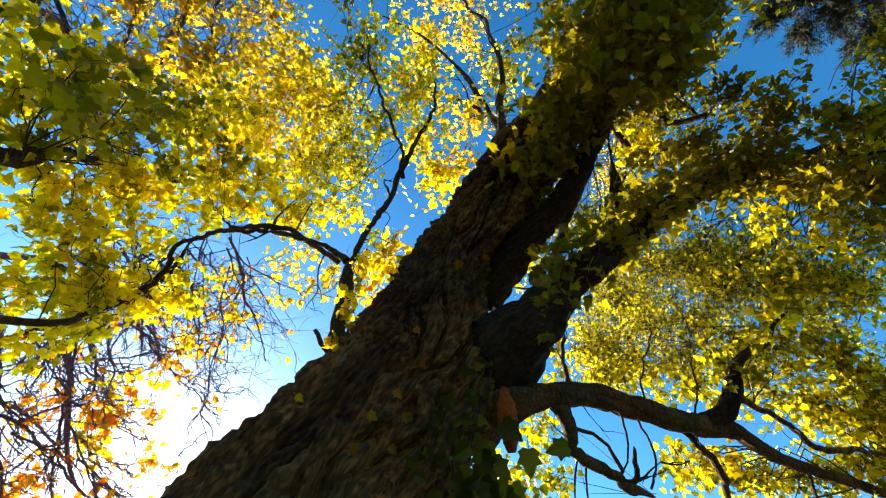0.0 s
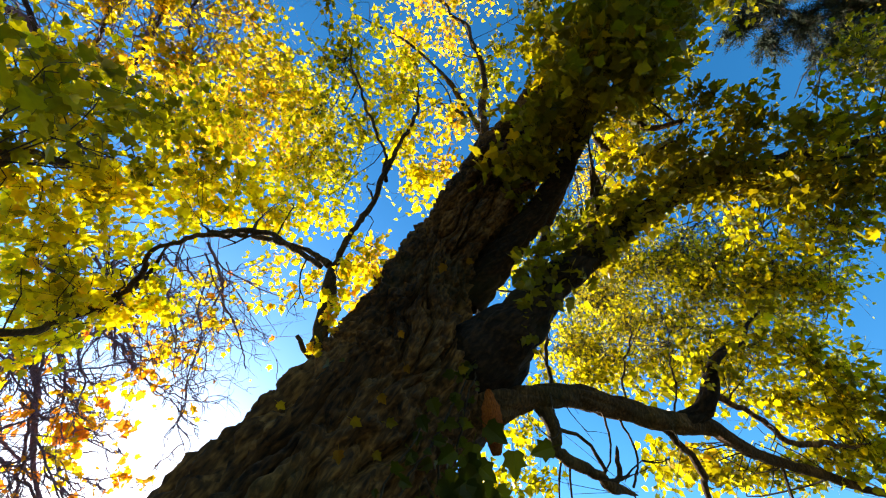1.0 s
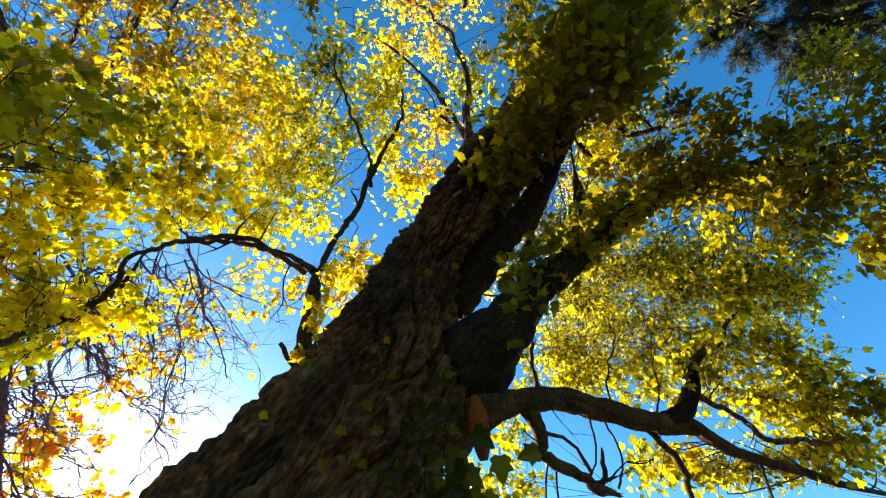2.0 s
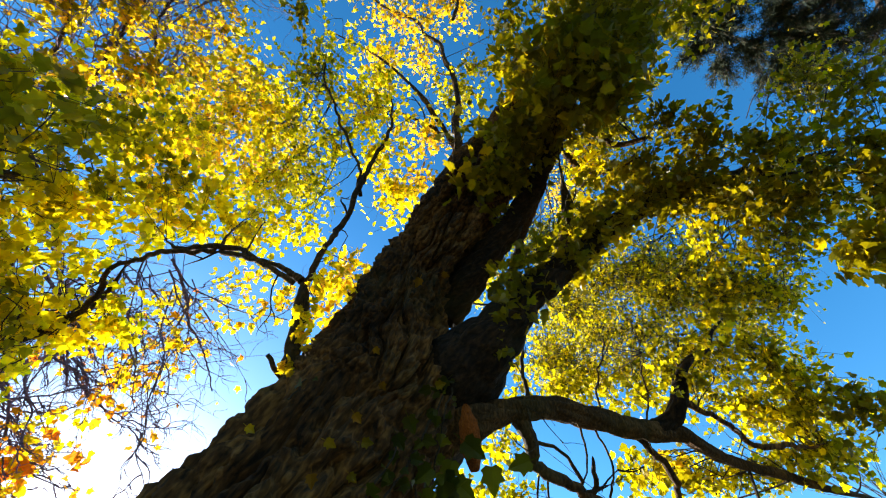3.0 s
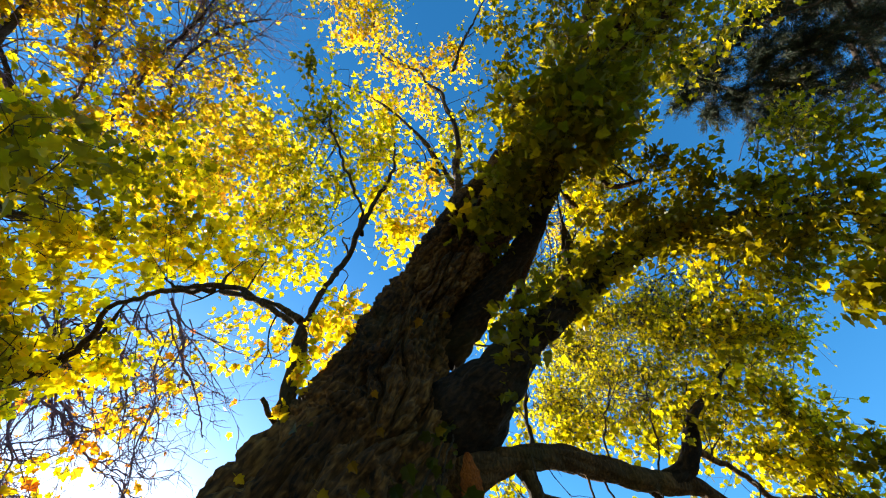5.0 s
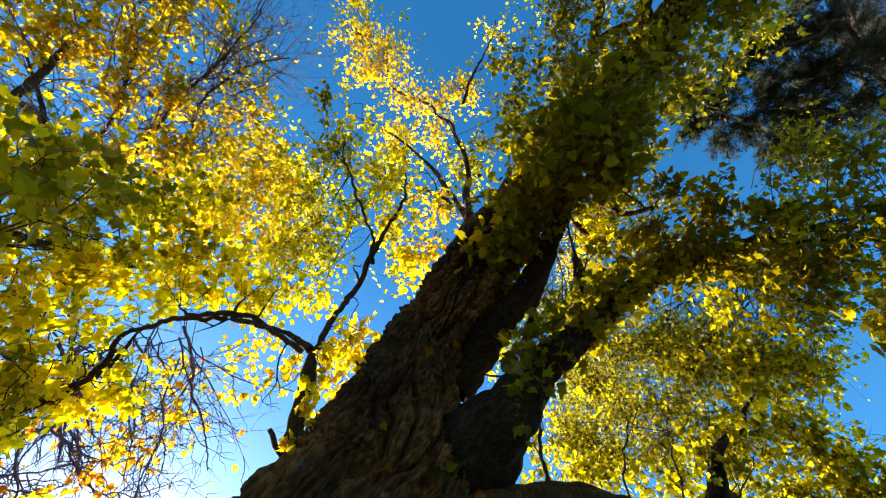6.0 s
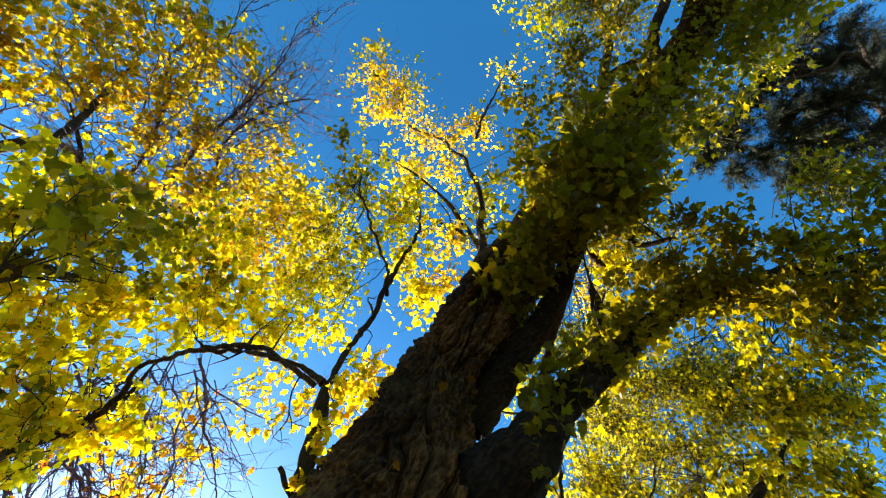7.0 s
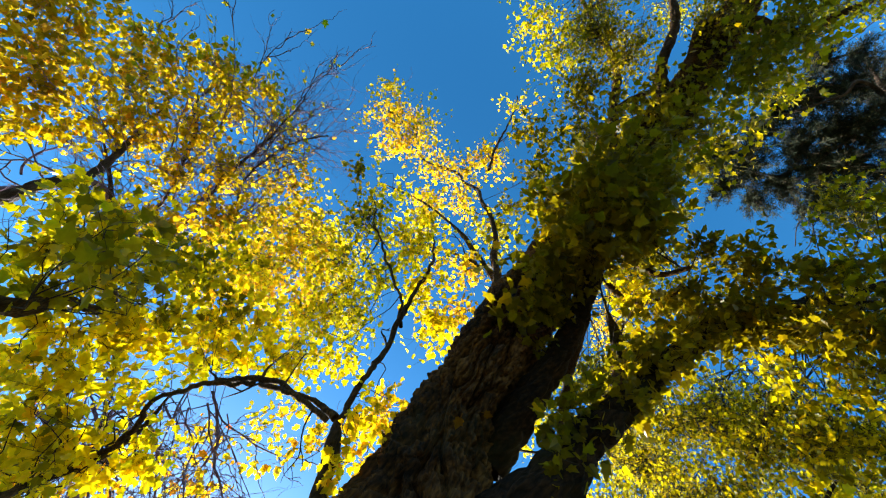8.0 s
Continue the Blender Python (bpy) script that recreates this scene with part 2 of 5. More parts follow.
class Tree:
    """A thing with a skeleton of limbs, from which boughs and twigs reach out and carry leaves."""

    def __init__(self, name, base, label, category, twig_bark, vigour=1.0, group=""):
        self.vigour = vigour
        self.ob = thing(name, base, label, category, group)
        self.nodes = []
        self.twigs, self.foliage, self.blades, self.count = Soup(), {}, {}, 0
        self.twig_bark = twig_bark

    def limb(self, name, points, mat, sides=18, rough=0.07, label="", step=0.05, wander=0.006, carry=True, sprout=0.45, under=None):
        s = Soup()
        stout = max(p[3] for p in points) > 0.035
        line = tube(s, spline(points, 0.016 if stout else min(step, 0.03)), 44 if stout else 10, 0.0 if stout else rough, 0.0 if stout else wander, stout)
        line = line[::3] if stout else line
        if carry:
            self.nodes.append(line)
            self._sprout(line, sprout)
        return soup_part(name, s, mat, under or self.ob, label)

    def _sprout(self, line, thick):
        """Short crooked side shoots along a limb's thinner stretches."""
        for i in range(2, len(line) - 1):
            r = line[i, 3]
            if r > 0.05 or RNG.random() > 0.16 * thick:
                continue
            d = line[i + 1, :3] - line[i - 1, :3]
            d /= np.linalg.norm(d)
            e = d * 0.5 + RNG.normal(0, 0.7, 3)
            self._shoot(line[i, :3], e / np.linalg.norm(e), RNG.uniform(0.15, 0.6) * self.vigour, min(0.45 * r, 0.009), 0)

    def _shoot(self, p, d, length, r, depth):
        pts, n = [(*p, r)], 4
        for i in range(n):
            d = d + RNG.normal(0, 0.22, 3) + (0, 0, 0.05)
            d /= np.linalg.norm(d)
            p = p + d * length / n
            pts.append((*p, r * (1 - 0.75 * (i + 1) / n)))
            if depth < 2 and RNG.random() < 0.45:
                e = d + RNG.normal(0, 0.6, 3)
                self._shoot(p, e / np.linalg.norm(e), length * RNG.uniform(0.35, 0.7), r * 0.6, depth + 1)
        tube(self.twigs, spline(pts, length / 5), 4)

    def anchor(self, place):
        allp = np.vstack(self.nodes)
        d = np.linalg.norm(allp[:, :3] - place, axis=1) + allp[:, 3] * 2.0
        return allp[np.argmin(d)]

    def clumps(self, colour, size, rows, fine=True, per_twig=6, reach=1.0, single=False):
        """rows of (x, y, z, r, leaves): loose sprays of twigs that fill balls of radius r."""
        soup = self.foliage.setdefault((colour, fine), Soup())
        for x, y, z, r, count in rows:
            c = np.array([x, y, z])
            a = self.anchor(c)
            span = np.linalg.norm(c - a[:3])
            mid = a[:3] + (c - a[:3]) * 0.35 + RNG.normal(0, 0.12 * span, 3) + (0, 0, 0.08 * span)
            mid2 = a[:3] + (c - a[:3]) * 0.7 + RNG.normal(0, 0.12 * span, 3) + (0, 0, 0.05 * span)
            r0 = min(a[3] * 0.5, 0.003 + 0.0022 * span, 0.009)
            bough = spline([(*a[:3], r0), (*mid, r0 * 0.75), (*mid2, r0 * 0.6), (*c, r0 * 0.4)], 0.09)
            tube(self.twigs, bough, 5, 0.04, 0.006)
            n_twigs = max(2, int(count / per_twig))
            tips = RNG.normal(0, 0.62 * r * reach, (n_twigs, 3))
            far = np.linalg.norm(tips, axis=1, keepdims=True)
            tips *= np.minimum(1, 1.6 * r / (far + 1e-6))
            tips += c
            for tip in tips:
                start = bough[int(RNG.uniform(0.45, 1.0) * (len(bough) - 1)), :3]
                if np.linalg.norm(tip - start) > 1.6 * r:
                    start = bough[-1, :3]
                bend = (start + tip) / 2 + RNG.normal(0, 0.22 * r, 3) + (0, 0, 0.08 * r)
                tw = spline([(*start, r0 * 0.25), (*bend, 0.0013), (*tip, 0.0008)], max(0.07, r * 0.22))
                tube(self.twigs, tw, 4)
                k = max(1, int(RNG.normal(per_twig, 1.5)))
                at = tw[(RNG.uniform(0.3, 1.0, k) ** 0.7 * (len(tw) - 1)).astype(int), :3] + RNG.normal(0, size * 0.55, (k, 3))
                at[0] = tw[-1, :3]
                if single and self.count < 260:
                    for place, (fx, fy, fz) in zip(at, leaf_frames(k)):
                        self.count += 1
                        ob = new("leaf", self.blade(colour))
                        ob.parent = self.ob
                        turn = Matrix((fx, fy, fz)).transposed().to_4x4()
                        s = size * RNG.uniform(0.6, 1.2)
                        ob.matrix_basis = Matrix.Translation(Vector(place) - Vector(self.ob["base"])) @ turn @ Matrix.Diagonal((s, s, s * RNG.uniform(-1, 2), 1))
                else:
                    leaves(soup, at, size, fine)

    def blade(self, colour):
        if colour not in self.blades:
            s = Soup()
            s.add(BLADE, BLADE_FACES)
            s.add([(-0.015, 0.02, -0.03), (0.015, 0.02, -0.03), (0, -0.5, 0.03)], [(0, 1, 2)])
            self.blades[colour] = s.mesh("leaf", LEAF_SINGLE[colour], smooth=False)
        return self.blades[colour]

    def weep(self, colour, rows, size=0.10):
        """rows of (start x, y, z, end x, y, z, shoots): crooked branchlets from about start towards end, forked and nearly bare."""
        soup = self.foliage.setdefault((colour, False), Soup())
        for row in rows:
            start, end = np.array(row[:3]), np.array(row[3:6])
            far = np.linalg.norm(end - start)
            for _ in range(int(row[6])):
                p = start + RNG.normal(0, 0.16, 3)
                goal = (end - start) / far + RNG.normal(0, 0.22, 3)
                goal /= np.linalg.norm(goal)
                d = goal + RNG.normal(0, 0.4, 3)
                self._strand(p, d / np.linalg.norm(d), goal, far * RNG.uniform(0.9, 1.5), RNG.uniform(0.011, 0.019), 0, soup, size)

    def _strand(self, p, d, goal, length, r, depth, soup, size):
        pts, n = [(*p, r)], 10
        for i in range(n):
            d = d * 0.8 + goal * 0.22 + RNG.normal(0, 0.25, 3)
            d /= np.linalg.norm(d)
            p = p + d * length / n
            pts.append((*p, r * (1 - 0.75 * (i + 1) / n)))
            if depth < 2 and RNG.random() < (0.7 if depth == 0 else 0.45):
                e = d + RNG.normal(0, 0.7, 3)
                e /= np.linalg.norm(e)
                self._strand(p, e, (e + goal) / 2, length * RNG.uniform(0.22, 0.5), r * 0.62, depth + 1, soup, size)
        tube(self.twigs, spline(pts, length / 12), 4)
        k = RNG.poisson(0.16)
        if k:
            at = np.array([pts[int(RNG.integers(3, n + 1))][:3] for _ in range(k)]) + RNG.normal(0, 0.03, (k, 3))
            leaves(soup, at, size, False)

    def finish(self, words):
        soup_part("twig_tangle", self.twigs, self.twig_bark, self.ob, "thin brown twigs and branchlets", kind="stuff")
        for (colour, fine), soup in self.foliage.items():
            if soup.v:
                soup_part("foliage", soup, LEAF[colour], self.ob, words[colour], smooth=False, kind="stuff")


# ---- ground ----
def ground():
    bm = bmesh.new()
    rings = [0, 1, 2, 3.5, 5, 8, 12, 18, 30, 60, 150, 400, 1200, 3000]
    n = 48
    rows = []
    for k, r in enumerate(rings):
        row = []
        for i in range(n if r else 1):
            a = 2 * math.pi * i / n
            x, y = r * math.cos(a), r * math.sin(a)
            z = 0.07 * noise.noise((x * 0.5, y * 0.5, 0)) + (0.4 * noise.noise((x * 0.02, y * 0.02, 3)) if r > 8 else 0)
            row.append(bm.verts.new((x, y, z)))
        rows.append(row)
    for i in range(n):
        bm.faces.new((rows[0][0], rows[1][i], rows[1][(i + 1) % n]))
    for a, b in zip(rows[1:], rows[2:]):
        for i in range(n):
            bm.faces.new((a[i], b[i], b[(i + 1) % n], a[(i + 1) % n]))
    me = bpy.data.meshes.new("ground")
    bm.to_mesh(me)
    bm.free()
    for f in me.polygons:
        f.use_smooth = True
    me.materials.append(GROUND)
    return tagged(new("ground", me), label="grassy ground strewn with fallen yellow leaves", category="ground", kind="structure")


ground()


# ---- the great leaning tree ----
def furrowed_trunk(tree, points, burls=(), sides=300, step=0.011):
    """The trunk as one mesh whose bark is cut by deep, wandering furrows into long ridges and plates, with a few swollen burls."""
    line = spline(points, 0.02)
    seg = np.linalg.norm(np.diff(line[:, :3], axis=0), axis=1)
    run = np.concatenate([[0], np.cumsum(seg)])
    near = int(min(run[-1], 5.2) / step)
    s = np.concatenate([np.linspace(0, min(run[-1], 5.2), near), np.arange(5.3, run[-1], 0.1)])
    line = np.stack([np.interp(s, run, line[:, k]) for k in range(4)], 1)
    n = len(line)
    tang = np.gradient(line[:, :3], axis=0)
    tang /= np.linalg.norm(tang, axis=1, keepdims=True)
    u = np.cross(tang, (0.31, -0.9, 0.2))
    u /= np.linalg.norm(u, axis=1, keepdims=True)
    w = np.cross(tang, u)
    a = np.linspace(0, 2 * np.pi, sides, endpoint=False)
    ca, sa = np.cos(a), np.sin(a)
    r = np.empty((n, sides))
    for i in range(n):
        z, rad = s[i], line[i, 3]
        for j in range(sides):
            c, d = ca[j] * rad, sa[j] * rad
            lump = noise.noise((c * 2.2, d * 2.2, z * 1.1))
            lump2 = noise.noise((c * 6, d * 6, z * 3.0 + 9))
            wx = 0.06 * noise.noise((c * 7, d * 7, z * 4 + 20))
            wy = 0.06 * noise.noise((c * 7 + 5, d * 7, z * 4 + 40))
            n1 = noise.noise(((c + wx) * 10.0, (d + wy) * 10.0, z * 1.6))
            n2 = noise.noise(((c + wx) * 22.0 + 7, (d + wy) * 22.0, z * 5.0 + 2))
            cell = noise.voronoi(((c + wx) * 26.0, (d + wy) * 26.0, z * 11.0))[0]
            scale = min(1.0, (cell[1] - cell[0]) * 2.4) ** 0.6
            n3 = noise.noise((c * 7 + 3, d * 7, z * 8.0))
            deep = min(1.0, abs(n1) / 0.26) ** 0.6
            thin = min(1.0, abs(n2) / 0.24) ** 0.7
            split = min(1.0, abs(n3) / 0.10)
            lump3 = noise.noise((c * 16, d * 16, z * 5.0 + 3))
            flake = noise.noise((c * 36, d * 36, z * 14))
            chip = noise.noise((c * 70, d * 70, z * 30))
            r[i, j] = (rad * (1 + 0.06 * lump + 0.04 * lump2) + 0.105 * (deep - 1.07) + 0.036 * (thin - 0.95) * deep
                       + 0.020 * (split - 1) * deep + 0.014 * (scale - 0.8) * deep + 0.024 * flake * deep + 0.014 * chip + 0.022 * lump3)
        if z < 1.1:
            flare = (1 - z / 1.1) ** 2
            r[i] += flare * (0.16 + 0.12 * np.cos(5 * a + 0.7) + 0.05 * np.cos(9 * a))
    ring = line[:, None, :3] + r[..., None] * (ca[None, :, None] * u[:, None] + sa[None, :, None] * w[:, None])
    out = ca[None, :, None] * u[:, None] + sa[None, :, None] * w[:, None]
    for x, y, z, wide, high in burls:
        off = np.linalg.norm(ring - (x, y, z), axis=2) / wide
        ring = ring + out * (high * np.exp(-off**4))[..., None]
    idx = np.arange(n * sides).reshape(n, sides)
    nxt = np.roll(idx, -1, 1)
    soup = Soup()
    soup.add(ring.reshape(-1, 3), np.stack([idx[:-1], nxt[:-1], nxt[1:], idx[1:]], -1).reshape(-1, 4))
    tree.nodes.append(line[::12])
    return soup_part("trunk", soup, BARK, tree.ob, "thick leaning trunk with deeply furrowed grey-brown bark")


oak = Tree("broadleaf_tree", (-1.209, 1.502, 0), "old leaning tree with furrowed bark and green-to-yellow autumn leaves", "tree", TWIG_BARK)
furrowed_trunk(oak, [
    (-1.276, 1.499, -0.15, 0.5), (-1.209, 1.502, 0, 0.49), (-0.722, 1.523, 1.1, 0.45),
    (-0.249, 1.544, 2.167, 0.41), (-0.075, 1.551, 2.559, 0.402), (0.015, 1.435, 3.128, 0.274),
    (0.229, 1.293, 3.627, 0.263), (0.727, 0.98, 4.566, 0.279), (1.448, 0.263, 5.434, 0.237),
    (2.045, -0.518, 5.811, 0.223), (2.62, -1.446, 6.233, 0.196), (3.214, -2.53, 6.68, 0.165),
    (3.902, -4.005, 7.221, 0.131), (4.523, -5.448, 7.834, 0.069),
], burls=[(-0.436, 1.253, 2.358, 0.05, 0.014), (-0.404, 1.232, 2.471, 0.05, 0.015), (-0.143, 1.108, 3.098, 0.05, 0.015)])
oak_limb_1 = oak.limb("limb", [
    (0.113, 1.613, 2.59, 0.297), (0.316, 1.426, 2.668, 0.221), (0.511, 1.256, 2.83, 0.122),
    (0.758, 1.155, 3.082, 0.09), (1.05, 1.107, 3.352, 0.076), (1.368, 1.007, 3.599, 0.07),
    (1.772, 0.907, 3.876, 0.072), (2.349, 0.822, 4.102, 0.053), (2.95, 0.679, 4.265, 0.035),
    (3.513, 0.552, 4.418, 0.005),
], SHADED_BARK, label="thick limb rising from the fork, bark coloured dark for shade")
oak_limb_2 = oak.limb("limb", [
    (0.114, 1.549, 2.41, 0.1057), (0.319, 1.45, 2.427, 0.093), (0.47, 1.437, 2.477, 0.06),
    (0.606, 1.449, 2.515, 0.0595), (0.725, 1.481, 2.541, 0.0588), (0.878, 1.526, 2.55, 0.0578),
    (0.996, 1.553, 2.544, 0.0558), (1.138, 1.574, 2.533, 0.051), (1.312, 1.618, 2.544, 0.0496),
    (1.443, 1.634, 2.551, 0.042), (1.55, 1.676, 2.519, 0.0365), (1.738, 1.772, 2.51, 0.0305),
    (1.933, 1.839, 2.502, 0.0268), (2.169, 1.898, 2.498, 0.0244), (2.466, 1.968, 2.467, 0.0202),
    (3.013, 2.104, 2.468, 0.0033),
], LIMB_BARK, label="stout low limb reaching sideways")
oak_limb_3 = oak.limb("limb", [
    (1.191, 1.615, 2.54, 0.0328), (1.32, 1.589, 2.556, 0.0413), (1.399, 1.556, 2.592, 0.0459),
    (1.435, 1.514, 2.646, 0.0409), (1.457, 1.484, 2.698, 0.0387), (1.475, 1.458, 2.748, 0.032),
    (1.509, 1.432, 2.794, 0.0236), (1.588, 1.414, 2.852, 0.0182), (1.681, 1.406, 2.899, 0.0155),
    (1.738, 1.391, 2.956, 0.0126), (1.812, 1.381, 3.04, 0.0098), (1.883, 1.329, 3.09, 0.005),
], SHADED_BARK, label="side branch curving up from the low limb", carry=False)
oak.limb("branch", [
    (1.489, 1.444, 2.766, 0.0132), (1.496, 1.427, 2.814, 0.0089), (1.506, 1.412, 2.874, 0.0061),
    (1.54, 1.373, 2.947, 0.0031),
], SHADED_BARK, carry=False, under=oak_limb_3)
oak.limb("branch", [
    (1.449, 1.523, 2.658, 0.021), (1.589, 1.562, 2.633, 0.014), (1.733, 1.604, 2.588, 0.014),
    (1.898, 1.689, 2.551, 0.014), (2.088, 1.706, 2.568, 0.013), (2.425, 1.767, 2.611, 0.003),
], BARK, under=oak_limb_3)
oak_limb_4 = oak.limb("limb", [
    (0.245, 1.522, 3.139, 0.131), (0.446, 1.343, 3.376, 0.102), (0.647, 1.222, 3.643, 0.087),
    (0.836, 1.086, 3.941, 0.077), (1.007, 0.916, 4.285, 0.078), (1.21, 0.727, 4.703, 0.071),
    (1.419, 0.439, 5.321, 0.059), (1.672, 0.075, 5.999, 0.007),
], SHADED_BARK, label="stem beside the trunk, bark coloured dark for shade")
oak.limb("branch", [
    (0.554, 1.417, 2.948, 0.03), (0.71, 1.375, 3.464, 0.032), (0.845, 1.292, 3.836, 0.031),
    (0.983, 1.189, 4.189, 0.025), (1.101, 1.089, 4.527, 0.005),
], LIMB_BARK, under=oak_limb_4)
oak.limb("branch", [
    (0.871, 1.251, 3.222, 0.044), (0.988, 1.175, 3.473, 0.047), (1.062, 1.079, 3.736, 0.043),
    (1.077, 1.025, 3.873, 0.034), (1.08, 0.985, 3.98, 0.02),
    (1.09, 0.96, 4.05, 0.004),
], LIMB_BARK, under=oak_limb_4)
oak_limb_5 = oak.limb("limb", [
    (-0.167, 1.606, 2.646, 0.047), (-0.411, 1.405, 2.615, 0.039), (-0.441, 1.374, 2.657, 0.035),
    (-0.459, 1.359, 2.821, 0.035), (-0.479, 1.323, 2.99, 0.035), (-0.503, 1.295, 3.074, 0.004),
], LIMB_BARK, label="forked side branch with yellow leaves")
oak.limb("branch", [
    (-0.503, 1.295, 3.074, 0.024), (-0.602, 1.28, 3.159, 0.016), (-0.781, 1.284, 3.241, 0.017),
    (-1.028, 1.329, 3.351, 0.018), (-1.269, 1.4, 3.429, 0.016), (-1.401, 1.396, 3.482, 0.004),
], LIMB_BARK, under=oak_limb_5)
oak.limb("branch", [
    (-0.544, 1.307, 3.078, 0.016), (-0.689, 1.264, 3.164, 0.014), (-0.884, 1.279, 3.262, 0.015),
    (-1.03, 1.315, 3.36, 0.013), (-1.058, 1.352, 3.584, 0.004),
], LIMB_BARK, under=oak_limb_5)
oak.limb("branch", [
    (-1.055, 1.33, 3.335, 0.013), (-1.383, 1.408, 3.343, 0.014), (-1.654, 1.521, 3.333, 0.014),
    (-1.735, 1.687, 3.273, 0.017), (-1.861, 1.806, 3.198, 0.017), (-2.063, 1.875, 3.071, 0.016),
    (-2.294, 1.896, 2.926, 0.013), (-2.631, 1.913, 2.792, 0.004),
], LIMB_BARK, under=oak_limb_5)
oak.limb("branch", [
    (-0.487, 1.31, 3.067, 0.018), (-0.443, 1.276, 3.237, 0.017), (-0.352, 1.213, 3.541, 0.018),
    (-0.319, 1.128, 3.821, 0.02), (-0.258, 1.059, 4.187, 0.014), (-0.209, 0.919, 4.558, 0.012),
    (-0.214, 0.744, 4.913, 0.006),
], LIMB_BARK, under=oak_limb_5)
oak.limb("branch", [
    (-0.318, 1.134, 3.818, 0.015), (-0.386, 1.03, 4.075, 0.01), (-0.499, 0.88, 4.324, 0.011),
    (-0.679, 0.733, 4.645, 0.009), (-0.767, 0.551, 4.974, 0.006),
], LIMB_BARK, under=oak_limb_5)
oak.limb("branch", [
    (-0.397, 1.528, 2.592, 0.018), (-0.495, 1.385, 2.606, 0.013), (-0.532, 1.345, 2.638, 0.01),
], LIMB_BARK, carry=False, under=oak_limb_5)
oak_limb_6 = oak.limb("limb", [
    (0.274, 1.24, 4.437, 0.054), (0.382, 1.022, 4.72, 0.037), (0.357, 0.907, 4.966, 0.032),
    (0.37, 0.749, 5.207, 0.027), (0.313, 0.577, 5.547, 0.025), (0.236, 0.49, 5.866, 0.019),
    (0.184, 0.39, 6.18, 0.02), (0.009, 0.341, 6.488, 0.016), (-0.103, 0.244, 6.793, 0.017),
    (-0.643, 0.121, 7.464, 0.017), (-0.873, -0.225, 7.836, 0.012), (-1.243, -0.58, 8.262, 0.009),
], LIMB_BARK, label="upright branch with golden leaves")
oak.limb("branch", [
    (0.413, 1.116, 4.792, 0.036), (0.262, 0.977, 5.059, 0.024), (0.166, 0.901, 5.188, 0.024),
    (0.064, 0.802, 5.316, 0.024), (-0.134, 0.708, 5.638, 0.015), (-0.504, 0.579, 6.137, 0.012),
    (-1.098, 0.463, 6.664, 0.008),
], LIMB_BARK, under=oak_limb_6)
oak.limb("branch", [
    (0.254, 1.009, 4.946, 0.02), (0.099, 0.988, 5.168, 0.017), (-0.067, 0.992, 5.374, 0.014),
    (-0.312, 1.023, 5.665, 0.012),
], LIMB_BARK, under=oak_limb_6)
oak.limb("branch", [
    (0.318, 0.152, 6.488, 0.019), (0.42, -0.223, 7.08, 0.016), (0.634, -0.589, 7.639, 0.011),
    (0.736, -0.995, 8.186, 0.009),
], LIMB_BARK, under=oak_limb_6)
oak.limb("branch", [
    (2.349, 0.822, 4.102, 0.015), (2.416, 0.403, 3.232, 0.009), (2.064, 0.526, 2.902, 0.007),
    (1.936, 0.611, 2.78, 0.005), (1.884, 0.681, 2.728, 0.002),
], LIMB_BARK, under=oak_limb_6)
oak_limb_7 = oak.limb("limb", [
    (1.262, 0.697, 4.689, 0.035), (1.364, 0.663, 4.765, 0.036), (1.495, 0.741, 4.347, 0.024),
    (1.64, 0.634, 4.174, 0.019),
], LIMB_BARK, label="bare dark branch end")
oak.limb("branch", [
    (1.172, 0.859, 4.351, 0.029), (1.296, 0.924, 4.276, 0.021), (1.49, 0.879, 4.192, 0.016),
    (1.746, 0.745, 4.199, 0.012),
], LIMB_BARK, under=oak_limb_7)
oak.limb("branch", [
    (2.045, -0.518, 5.811, 0.117), (2.027, -1.103, 6.16, 0.062), (2.258, -1.687, 6.569, 0.052),
    (2.246, -2.325, 7.024, 0.035),
], LIMB_BARK, under=oak_limb_7)
oak.limb("branch", [
    (2.264, -1.025, 5.954, 0.082), (2.302, -1.38, 6.07, 0.071), (2.384, -1.584, 6.196, 0.054),
], LIMB_BARK, under=oak_limb_7)
oak.limb("branch", [
    (1.312, 0.408, 5.363, 0.09), (1.506, -0.156, 5.738, 0.059), (1.572, -0.651, 6.095, 0.05),
    (1.631, -1.126, 6.415, 0.046), (1.408, -1.715, 6.859, 0.035), (1.046, -2.487, 7.304, 0.009),
], LIMB_BARK, under=oak_limb_7)
oak.limb("branch", [
    (1.585, -0.593, 6.099, 0.038), (1.774, -0.758, 6.113, 0.031), (2.036, -0.88, 6.203, 0.025),
], LIMB_BARK, under=oak_limb_7)
oak.limb("branch", [
    (2.755, -1.7, 6.312, 0.098), (3.114, -1.45, 5.922, 0.056), (3.502, -1.646, 5.821, 0.038),
    (3.962, -1.93, 5.861, 0.021),
], LIMB_BARK, under=oak_limb_7)
oak_limb_8 = oak.limb("limb", [
    (0.557, 1.468, 2.478, 0.034), (0.596, 1.492, 2.418, 0.031), (0.617, 1.561, 2.347, 0.026),
    (0.722, 1.615, 2.319, 0.024), (0.81, 1.648, 2.293, 0.021), (0.915, 1.725, 2.273, 0.022),
    (1.036, 1.778, 2.278, 0.003),
], LIMB_BARK, label="hanging crooked branch")
